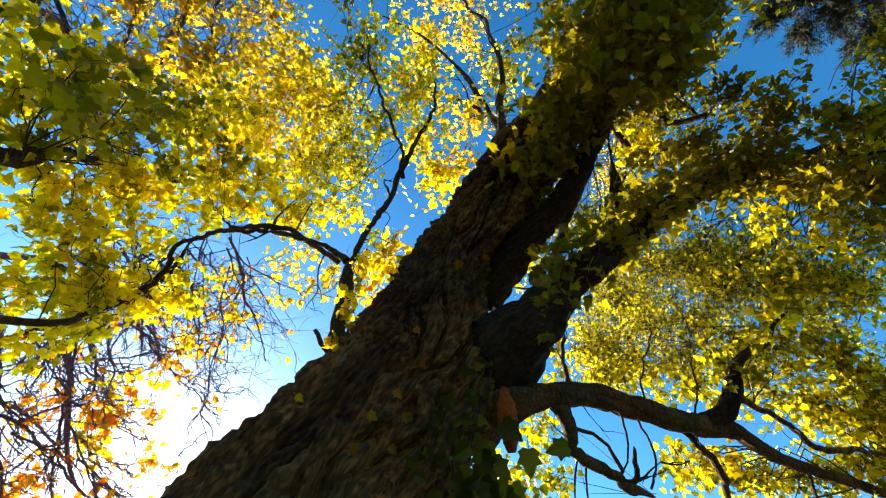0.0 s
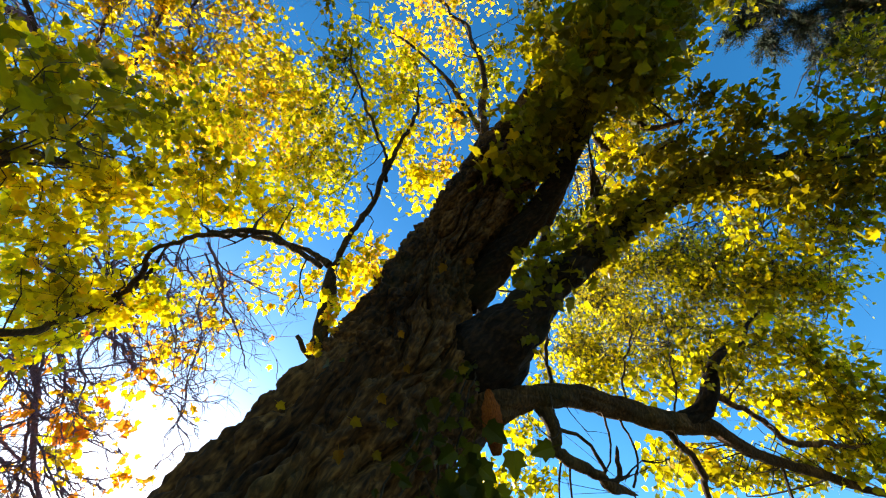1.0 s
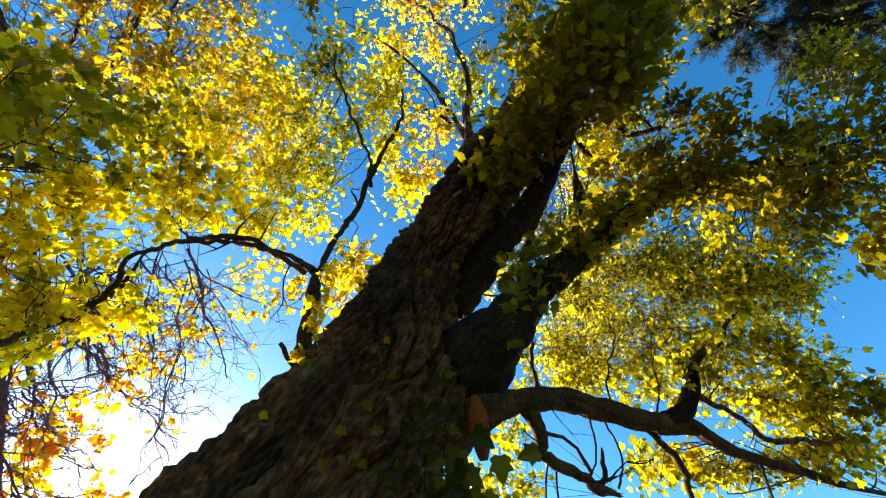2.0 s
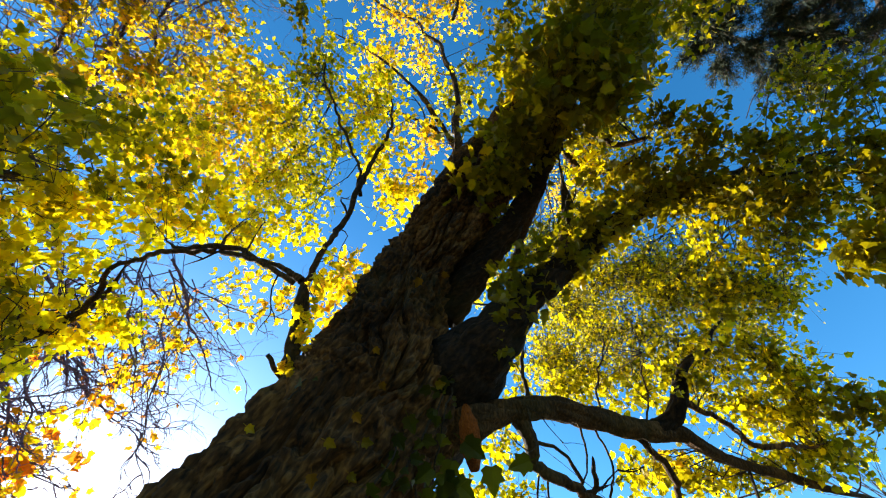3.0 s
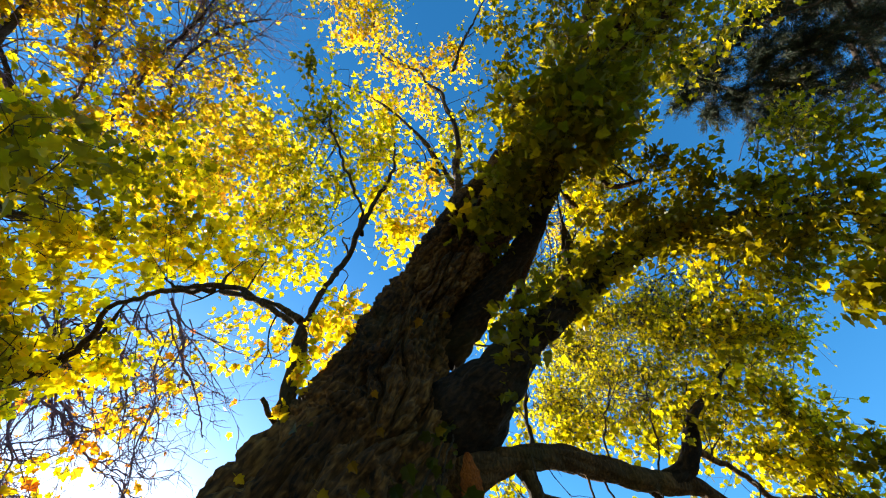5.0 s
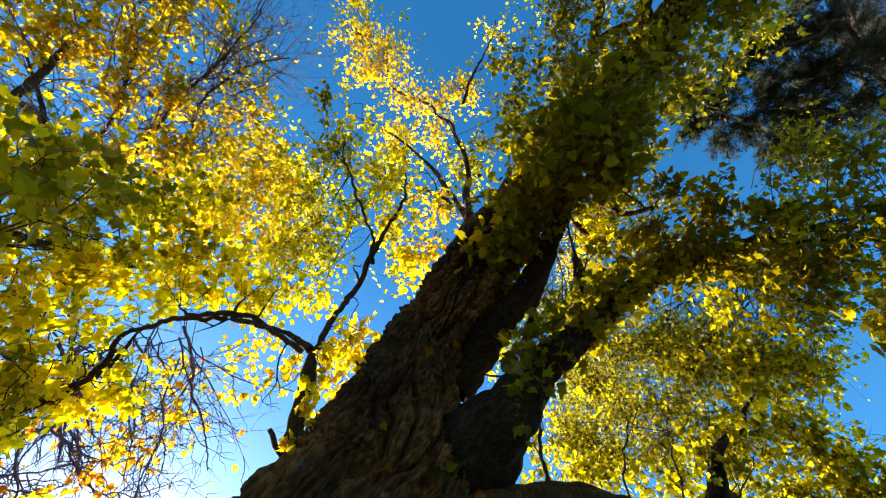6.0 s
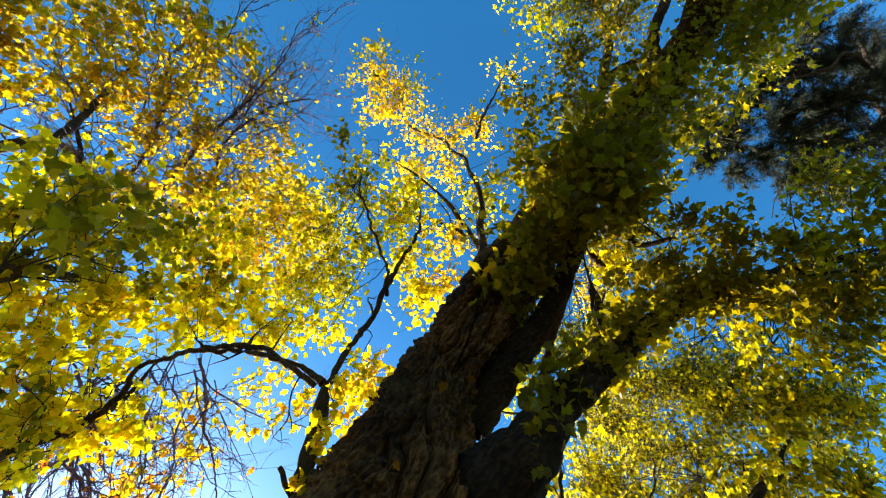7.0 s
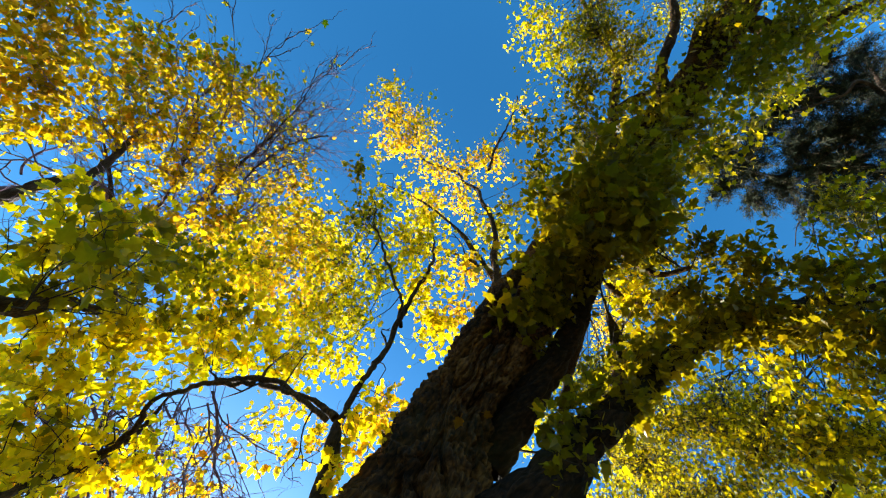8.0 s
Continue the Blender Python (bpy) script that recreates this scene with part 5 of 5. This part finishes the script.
bare.clumps("gold", 0.079, [
    (-2.71, 2.13, 6.41, 0.43, 355), (-2.1, 2.17, 6.68, 0.46, 390), (-3.34, 1.93, 6.1, 0.41, 315), (-2.77, 1.98, 6.44, 0.43, 357),
    (-2.49, 4.27, 6.45, 0.53, 198),
], fine=True)
bare.clumps("ember", 0.108, [
    (-4.78, 4.58, 3.77, 0.27, 13), (-4.53, 4.77, 3.91, 0.28, 15),
], fine=True)
bare.clumps("yellow", 0.122, [
    (-4.09, 5.14, 3.91, 0.31, 59),
], fine=True)
bare.clumps("gold", 0.108, [
    (-3.69, 4.95, 5.2, 0.27, 59),
], fine=True)
bare.clumps("ember", 0.115, [
    (-4.56, 5.04, 3.17, 0.21, 18), (-4.34, 5.2, 3.26, 0.21, 19),
], fine=True)
bare.clumps("yellow", 0.108, [
    (-4.13, 4.91, 4.29, 0.23, 16), (-3.83, 5.07, 4.43, 0.24, 18),
], fine=True)
bare.clumps("gold", 0.086, [
    (-3.44, 4.79, 5.63, 0.31, 25), (-3.01, 4.92, 5.81, 0.33, 27), (-3.36, 4.29, 5.89, 0.49, 58),
], fine=True)
bare.clumps("ember", 0.101, [
    (-3.65, 5.56, 3.69, 0.15, 5), (-3.43, 5.67, 3.76, 0.15, 5),
], fine=True)
bare.clumps("ember", 0.12, [
    (-4.35, 4.42, 3.75, 0.25, 16), (-3.93, 4.79, 3.77, 0.3, 26), (-3.78, 4.78, 4.04, 0.2, 14), (-3.62, 5.23, 3.25, 0.22, 12),
    (-4.26, 4.82, 2.99, 0.25, 16), (-3.46, 4.74, 4.52, 0.15, 6), (-3.44, 5.06, 3.97, 0.15, 6),
], fine=True)
bare.clumps("gold", 0.12, [
    (-3.8, 4.92, 3.71, 0.22, 16), (-3.79, 4.79, 4, 0.2, 12), (-3.37, 4.49, 4.96, 0.2, 12), (-4.13, 4.46, 4.07, 0.25, 10),
    (-4.54, 4.09, 3.99, 0.2, 7), (-2.66, 4.36, 5.69, 0.3, 14), (-2.29, 4.37, 5.88, 0.25, 12), (-3.09, 4.41, 5.31, 0.4, 12),
    (-2.06, 3.85, 6.45, 0.25, 14),
], fine=True)
bare.weep("ember", [
    (-4.54, 2.96, 5.26, -4.79, 4.14, 4.71, 3), (-4.26, 3.13, 5.45, -4.33, 4.39, 5.01, 3), (-4.07, 3.33, 5.49, -3.89, 4.75, 5.07, 3),
    (-3.81, 3.48, 5.62, -3.92, 4.88, 4.85, 3), (-3.62, 3.54, 5.73, -3.43, 4.93, 5.28, 3), (-3.43, 3.53, 5.9, -3.1, 5.3, 5.07, 3),
    (-3.17, 3.66, 5.98, -2.62, 5.44, 5.24, 3), (-2.97, 3.71, 6.08, -2.5, 5.08, 5.78, 3), (-4.24, 3.93, 4.68, -4.34, 4.97, 4.13, 3),
    (-4.38, 4.02, 4.37, -4.83, 4.6, 3.92, 3), (-4.35, 4.18, 4.16, -4, 5.19, 4.23, 3), (-4.21, 4.53, 3.8, -3.88, 5.5, 3.78, 3),
    (-4.1, 4.76, 3.52, -4.59, 5.16, 3.13, 3), (-4.52, 4.31, 3.63, -4.35, 5.25, 3.47, 3), (-3.9, 5.03, 3.23, -3.5, 5.85, 3.48, 3),
    (-4.74, 3.37, 4.62, -5.12, 4.09, 4.24, 3), (-4, 3.96, 4.95, -3.56, 5.25, 4.68, 3), (-4.74, 3.77, 4.11, -4.74, 4.76, 3.8, 3),
    (-4.31, 3.61, 4.96, -4.6, 4.55, 4.42, 3), (-4.41, 4.64, 3.13, -4.36, 5.37, 3.11, 3), (-3.73, 3.97, 5.23, -3.56, 5.13, 4.89, 3),
])
bare.weep("rust", [
    (-4.54, 0.88, 7.28, -4, -0.45, 8.3, 2), (-4.31, 0.6, 7.49, -3.6, -0.6, 8.5, 2), (-3.84, 0.94, 7.75, -2.83, -0.21, 8.87, 2),
    (-3.68, 1.31, 7.79, -2.54, -0.03, 8.98, 2), (-4.03, -0.21, 7.7, -3.15, -1.31, 8.63, 2), (-5.03, 1.37, 6.75, -5.47, 0.28, 7.19, 2),
    (-4.23, 1.13, 7.46, -3.46, 0.57, 8.58, 2), (-5.45, 0.89, 6.42, -5.94, -0.04, 6.71, 2), (-5.59, 0.67, 6.3, -6.01, -0.58, 6.59, 2),
    (-3.55, 0.55, 7.97, -2.54, -0.64, 8.95, 2),
])
bare.finish({
    "green": "green leaves", "lime": "yellow-green leaves", "yellow": "yellow leaves",
    "gold": "golden-orange autumn leaves", "rust": "rust-brown dry leaves", "ember": "orange backlit dry leaves"})


# ---- the dark conifer ----
pine = Tree("conifer_tree", (9.7, -2.5, 0), "tall dark conifer with drooping needled boughs", "tree", PINE_BARK)
pine.limb("trunk", [
    (9.7, -2.5, -0.1, 0.24), (9.72, -2.52, 4, 0.2), (9.7, -2.5, 9, 0.14), (9.75, -2.5, 12.5, 0.07), (9.75, -2.5, 14, 0.015),
], PINE_BARK, label="straight brown conifer trunk", sides=16)
pine_limb_1 = pine.limb("limb", [
    (9.7, -2.5, 8.3, 0.07), (8.521, -0.499, 8.751, 0.055), (6.607, -1.102, 8.377, 0.033), (6.136, -0.752, 8.314, 0.026),
    (5.732, -0.355, 8.429, 0.015), (5.1, 0.1, 8.671, 0.008),
], PINE_BARK)
pine.limb("branch", [
    (9.7, -2.5, 8.3, 0.07), (8.538, -0.786, 8.86, 0.047), (6.227, -1.621, 8.352, 0.032), (5.778, -1.405, 8.256, 0.021),
    (5.254, -1.131, 8.469, 0.015), (4.617, -0.731, 8.719, 0.008),
], PINE_BARK, under=pine_limb_1)
pine.limb("branch", [
    (9.7, -2.5, 9.7, 0.06), (8.374, -1.74, 9.917, 0.044), (6.704, -2.272, 9.255, 0.028), (5.995, -2.032, 9.241, 0.016),
], PINE_BARK, under=pine_limb_1)
pine.limb("branch", [
    (9.7, -2.5, 8.3, 0.07), (7.249, 0.123, 8.388, 0.027), (6.128, 0.223, 8.359, 0.013), (5.813, 0.634, 8.342, 0.01),
    (5.823, 1.035, 8.284, 0.007),
], PINE_BARK, carry=False, under=pine_limb_1)
pine.limb("branch", [
    (5.955, 0.315, 8.373, 0.01), (5.94, 0.839, 8.209, 0.007), (5.922, 1.087, 8.19, 0.005),
], PINE_BARK, carry=False, under=pine_limb_1)


def needle_sprays(tree, rows):
    """rows of (x, y, z, r, sprigs): flat drooping sprays, each sprig a twig set with thin needles."""
    soup = Soup()
    for x, y, z, r, sprigs in rows:
        c = np.array([x, y, z])
        a = tree.anchor(c)
        bough = spline([(*a[:3], min(a[3] * 0.5, 0.03)), (*((a[:3] + c) / 2 + (0, 0, 0.15)), 0.018), (*c, 0.006)], 0.2)
        tube(tree.twigs, bough, 5, 0.05, 0.01)
        for _ in range(int(sprigs)):
            d = RNG.normal(0, 1, 3) * (1, 1, 0.55)
            tip = c + d / np.linalg.norm(d) * r * RNG.uniform(0.2, 1.0) ** 0.5
            start = bough[int(RNG.uniform(0.55, 1) * (len(bough) - 1)), :3]
            tw = spline([(*start, 0.006), (*((start + tip) / 2 + (0, 0, 0.1 * r)), 0.004), (*(tip - (0, 0, 0.12 * r)), 0.002)], 0.12)
            tube(tree.twigs, tw, 3)
            k = 75
            t = (RNG.uniform(0.1, 1, k) ** 0.7 * (len(tw) - 1)).astype(int)
            at = tw[t, :3] + RNG.normal(0, 0.025, (k, 3))
            way = (tip - start) / (np.linalg.norm(tip - start) + 1e-6) * 0.6 + RNG.normal(0, 0.6, (k, 3))
            way /= np.linalg.norm(way, axis=1, keepdims=True)
            side = np.cross(way, RNG.normal(0, 1, (k, 3)))
            side /= np.linalg.norm(side, axis=1, keepdims=True)
            length = RNG.uniform(0.05, 0.11, k)[:, None]
            v = np.stack([at - side * 0.005, at + side * 0.005, at + way * length], 1)
            soup.add(v.reshape(-1, 3), np.arange(3 * k).reshape(-1, 3))
    soup_part("foliage", soup, NEEDLE, tree.ob, "dark blue-green needles", smooth=False, kind="stuff")
    soup_part("twig_tangle", tree.twigs, PINE_BARK, tree.ob, "thin bare twigs", kind="stuff")


needle_sprays(pine, [
    (4.4, -0.22, 9.12, 0.43, 44), (4.77, 0.15, 8.9, 0.48, 58), (5.03, -0.29, 8.72, 0.57, 85), (5.27, 0.37, 8.54, 0.4, 44),
    (5.58, 0.04, 8.44, 0.5, 75), (5.54, -0.7, 8.43, 0.59, 102), (5.05, -0.76, 8.67, 0.5, 61), (5.97, -0.2, 8.23, 0.58, 102),
    (6.05, -0.92, 8.37, 0.58, 94), (6.37, -0.33, 8.13, 0.52, 85), (5.77, -1.48, 8.77, 0.55, 75), (6.21, -1.67, 8.63, 0.59, 68),
    (5.26, -1.16, 8.71, 0.44, 51), (6.51, -2.23, 8.76, 0.43, 34), (6.14, -2.11, 9.11, 0.51, 51), (6.48, -1.04, 8.23, 0.62, 85),
    (4.62, -0.35, 8.87, 0.47, 58), (5.88, 0.55, 8.16, 0.43, 15), (6.47, 0.33, 7.75, 0.5, 68), (6.1, 0.24, 8.11, 0.48, 61),
    (7.02, -0.39, 8.03, 0.71, 85), (7.15, -1.44, 8.35, 0.72, 85),
    (8.3, -1.6, 9.4, 0.8, 80), (9.0, -2.1, 10.6, 0.8, 80), (9.4, -2.3, 11.8, 0.7, 70), (9.7, -2.5, 13.0, 0.6, 60), (8.2, -2.4, 10.2, 0.8, 70),
])


# ---- small growth on and beside the trunk ----
def blade_mesh(name, mat, stalk=0.5):
    s = Soup()
    s.add(BLADE, BLADE_FACES)
    w = 0.016
    s.add([(-w, 0.02, -0.03), (w, 0.02, -0.03), (w, -stalk * 0.5, 0.04), (-w, -stalk * 0.5, 0.04), (w, -stalk, 0.02), (-w, -stalk, 0.02)],
          [(0, 1, 2), (0, 2, 3), (3, 2, 4), (3, 4, 5)])
    return s.mesh(name, mat, smooth=False)


def hung_leaf(parent, data, place, size, tip, face, label=""):
    """One leaf with its stalk end at place, its tip towards tip and its blade turned to face."""
    ob = new("leaf", data)
    y = Vector(tip).normalized()
    x = y.cross(Vector(face)).normalized()
    z = x.cross(y)
    rot = Matrix((x, y, z)).transposed().to_4x4()
    ob.parent = parent
    base = Vector(parent["base"])
    ob.matrix_basis = Matrix.Translation(Vector(place) - base) @ rot @ Matrix.Diagonal((size, size, size * RNG.uniform(0.6, 1.6), 1))
    if label:
        tagged(ob, label=label)
    return ob


DEEP_LEAF = (leaf_material("deep_green_leaf", [(0.0, (0.035, 0.045, 0.004)), (1.0, (0.075, 0.08, 0.006))], single=True))


def climbing_vine(stem_points, leaf_size, every):
    """A thin stem that climbs the bark, with small leaves turned outwards."""
    base = stem_points[0]
    vine = thing("climbing_vine", base, "thin climbing vine with small green leaves clinging to the bark", "vine", "vines on the trunk")
    s = Soup()
    line = tube(s, spline([(*p, 0.0035) for p in stem_points], 0.02), 6, 0.1, 0.003)
    soup_part("stem", s, TWIG_BARK, vine, "thin pale brown stem")
    data = blade_mesh("leaf", DEEP_LEAF, 0.6)
    out = Vector((0.1, -1, -0.25))
    for i in range(2, len(line), every):
        p = Vector(line[i, :3]) + Vector(RNG.normal(0, 0.012, 3)) + out * 0.012
        tip = Vector(RNG.normal(0, 1, 3)) + Vector((0, -0.2, -0.7))
        hung_leaf(vine, data, p, leaf_size * RNG.uniform(0.6, 1.3), tip, out + Vector(RNG.normal(0, 0.35, 3)))
    return vine


climbing_vine([(-0.007, 1.227, 1.987), (0.027, 1.231, 2.068), (0.074, 1.235, 2.18), (0.141, 1.25, 2.31), (0.201, 1.269, 2.426)], 0.034, 2)
climbing_vine([(0.243, 1.826, 2.226), (0.17, 1.365, 2.183), (0.185, 1.317, 2.284), (0.203, 1.288, 2.384), (0.244, 1.297, 2.487)], 0.034, 2)
climbing_vine([(-0.059, 1.196, 1.952), (-0.046, 1.185, 2.023), (0.005, 1.201, 2.103), (0.034, 1.204, 2.182)], 0.034, 2)
climbing_vine([(0.111, 1.358, 2.047), (0.113, 1.311, 2.113), (0.162, 1.332, 2.205)], 0.034, 2)
climbing_vine([(-0.327, 1.137, 2.286), (-0.309, 1.139, 2.325), (-0.291, 1.141, 2.37)], 0.034, 2)


def torn_strip(tree, top, bottom, width, out):
    """A strip of bark that has come away, showing its orange inner wood: a curled, uneven shell with thickness."""
    top, bottom, out = Vector(top), Vector(bottom), Vector(out).normalized()
    down = bottom - top
    side = down.cross(out).normalized()
    rows, cols = 22, 9
    front, back = [], []
    for i in range(rows):
        t = i / (rows - 1)
        w = width * (0.06 + 0.94 * math.sin(math.pi * (0.02 + t * 0.9)) ** 0.8) * (1 + 0.3 * noise.noise((t * 9, 1, 0)))
        for j in range(cols):
            u = j / (cols - 1) - 0.5
            p = top + down * t + side * (u * w) + out * (0.03 * math.sin(t * 3.1) - 0.35 * w * (2 * u) ** 2 + 0.006 * noise.noise((t * 22, u * 5, 2)))
            front.append(p + out * 0.005)
            back.append(p - out * 0.006)
    n = rows * cols
    faces = []
    for i in range(rows - 1):
        for j in range(cols - 1):
            a = i * cols + j
            faces.append((a, a + 1, a + cols + 1, a + cols))
            faces.append((n + a, n + a + cols, n + a + cols + 1, n + a + 1))
    for i in range(rows - 1):
        for j in (0, cols - 1):
            a = i * cols + j
            faces.append((a, a + cols, n + a + cols, n + a))
    for j in range(cols - 1):
        for i in (0, rows - 1):
            a = i * cols + j
            faces.append((a, a + 1, n + a + 1, n + a))
    s = Soup()
    s.add([tuple(p) for p in front + back], faces)
    return soup_part("bark_strip", s, WOOD, tree.ob, "loose strip of orange-brown torn bark")


torn_strip(oak, (0.277, 1.229, 2.368), (0.309, 1.318, 2.17), 0.075, (-0.189, -0.84, -0.508))

near_green = blade_mesh("leaf", DEEP_LEAF)
near_yellow = blade_mesh("leaf", leaf_material("olive_leaf", [(0.0, (0.16, 0.13, 0.006)), (1.0, (0.34, 0.25, 0.01))], single=True))
near_gold = blade_mesh("leaf", leaf_material("brown_leaf", [(0.0, (0.22, 0.11, 0.01)), (1.0, (0.36, 0.19, 0.015))], single=True))
hung_leaf(oak.ob, near_green, (0.261, 1.229, 2.224), 0.085, (0.797, 0.135, -0.589), (-0.18, -0.847, -0.5))
hung_leaf(oak.ob, near_green, (0.484, 1.248, 2.177), 0.075, (-0.896, 0.406, -0.18), (-0.323, -0.832, -0.451))
hung_leaf(oak.ob, near_green, (0.36, 1.29, 2.175), 0.085, (0.076, 0.415, -0.907), (-0.24, -0.86, -0.45))
hung_leaf(oak.ob, near_green, (0.228, 1.272, 2.089), 0.09, (-0.788, 0.344, -0.51), (-0.16, -0.896, -0.415))
hung_leaf(oak.ob, near_green, (0.194, 1.29, 2.06), 0.08, (0.692, 0.171, -0.701), (-0.136, -0.909, -0.395))
hung_leaf(oak.ob, near_green, (0.295, 1.305, 2.06), 0.07, (0.664, 0.136, -0.735), (-0.204, -0.9, -0.386))
hung_leaf(oak.ob, near_yellow, (-0.175, 1.116, 2.142), 0.035, (0.875, 0.332, -0.352), (0.135, -0.859, -0.494))
hung_leaf(oak.ob, near_yellow, (-0.072, 1.145, 2.159), 0.035, (0.995, 0.083, -0.05), (0.055, -0.865, -0.498))
hung_leaf(oak.ob, near_gold, (-0.193, 1.113, 2.046), 0.035, (0.193, 0.454, -0.87), (0.154, -0.887, -0.435))
hung_leaf(oak.ob, near_yellow, (-0.095, 1.148, 2.066), 0.03, (0.734, 0.343, -0.586), (0.074, -0.894, -0.441))
hung_leaf(oak.ob, near_gold, (-0.075, 1.126, 2.516), 0.03, (0.65, 0.528, -0.546), (0.049, -0.742, -0.669))
hung_leaf(oak.ob, near_gold, (-0.036, 1.136, 2.369), 0.03, (0.559, 0.51, -0.654), (0.025, -0.794, -0.607))
hung_leaf(oak.ob, near_gold, (0.093, 1.162, 3.014), 0.05, (-0.352, 0.749, -0.561), (-0.049, -0.608, -0.792))
hung_leaf(oak.ob, near_yellow, (0.169, 1.228, 2.439), 0.04, (0.952, -0.262, 0.159), (-0.109, -0.79, -0.604))
hung_leaf(oak.ob, near_green, (0.146, 1.218, 2.416), 0.045, (-0.955, 0.238, -0.177), (-0.096, -0.796, -0.598))
hung_leaf(oak.ob, near_yellow, (-0.421, 1.148, 2.196), 0.03, (0.779, 0.505, -0.372), (0.299, -0.816, -0.495))
hung_leaf(oak.ob, near_gold, (0.212, 1.191, 3.106), 0.04, (0.961, 0.138, -0.238), (-0.106, -0.592, -0.799))
hung_leaf(oak.ob, near_yellow, (-0.38, 1.199, 2.448), 0.035, (0.652, 0.583, -0.485), (0.241, -0.761, -0.602))
hung_leaf(oak.ob, near_gold, (-0.107, 1.126, 2.239), 0.035, (0.652, 0.453, -0.608), (0.079, -0.833, -0.547))
hung_leaf(oak.ob, near_green, (0.031, 1.186, 2.211), 0.051, (0.532, 0.405, -0.744), (-0.022, -0.858, -0.514))
hung_leaf(oak.ob, near_green, (0.065, 1.192, 2.282), 0.059, (0.46, 0.448, -0.767), (-0.045, -0.835, -0.548))
hung_leaf(oak.ob, near_green, (0.15, 1.242, 2.347), 0.036, (0.017, 0.542, -0.84), (-0.099, -0.822, -0.561))
hung_leaf(oak.ob, near_green, (0.122, 1.255, 2.241), 0.051, (0.967, 0.035, -0.252), (-0.084, -0.858, -0.507))
hung_leaf(oak.ob, near_green, (0.022, 1.21, 2.109), 0.047, (-0.487, 0.385, -0.784), (-0.017, -0.893, -0.45))
hung_leaf(oak.ob, near_green, (0.081, 1.267, 2.107), 0.049, (-0.893, 0.223, -0.392), (-0.058, -0.9, -0.432))
hung_leaf(oak.ob, near_green, (0.184, 1.345, 2.234), 0.042, (0.701, 0.243, -0.671), (-0.119, -0.871, -0.476))
hung_leaf(oak.ob, near_green, (-0.012, 1.207, 2.021), 0.039, (0.939, 0.132, -0.317), (0.009, -0.918, -0.396))
hung_leaf(oak.ob, near_green, (0.183, 1.245, 2.427), 0.05, (-0.947, 0.26, -0.19), (-0.117, -0.796, -0.593))
hung_leaf(oak.ob, near_green, (0.22, 1.261, 2.498), 0.057, (-0.743, 0.48, -0.467), (-0.136, -0.777, -0.615))
hung_leaf(oak.ob, near_green, (0.107, 1.327, 2.067), 0.06, (0.9, 0.092, -0.426), (-0.074, -0.917, -0.392))
hung_leaf(oak.ob, near_green, (0.053, 1.28, 2.01), 0.059, (0.179, 0.344, -0.922), (-0.039, -0.928, -0.37))
hung_leaf(oak.ob, near_green, (0.193, 1.275, 2.141), 0.085, (0.452, 0.317, -0.834), (-0.134, -0.885, -0.445))
hung_leaf(oak.ob, near_green, (0.168, 1.3, 2.096), 0.09, (-0.363, 0.4, -0.842), (-0.117, -0.903, -0.414))
hung_leaf(oak.ob, near_green, (0.23, 1.279, 2.12), 0.08, (0.776, 0.124, -0.618), (-0.16, -0.888, -0.43))
hung_leaf(oak.ob, near_green, (0.143, 1.316, 2.066), 0.09, (0.338, 0.32, -0.885), (-0.099, -0.914, -0.393))
hung_leaf(oak.ob, near_green, (0.197, 1.317, 2.047), 0.09, (0.868, 0.045, -0.494), (-0.137, -0.915, -0.38))
hung_leaf(oak.ob, near_green, (0.249, 1.299, 2.069), 0.08, (0.436, 0.263, -0.861), (-0.173, -0.902, -0.395))
hung_leaf(oak.ob, near_green, (0.181, 1.329, 2.025), 0.085, (-0.715, 0.317, -0.623), (-0.125, -0.923, -0.365))
hung_leaf(oak.ob, near_green, (0.11, 1.337, 2.022), 0.08, (0.679, 0.199, -0.707), (-0.076, -0.929, -0.363))
hung_leaf(oak.ob, near_green, (0.276, 1.311, 2.028), 0.07, (0.776, 0.065, -0.628), (-0.192, -0.91, -0.366))
hung_leaf(oak.ob, near_green, (0.219, 1.255, 2.171), 0.07, (-0.176, 0.462, -0.869), (-0.152, -0.872, -0.466))
hung_leaf(oak.ob, near_green, (0.155, 1.273, 2.155), 0.07, (-0.78, 0.332, -0.53), (-0.108, -0.884, -0.455))
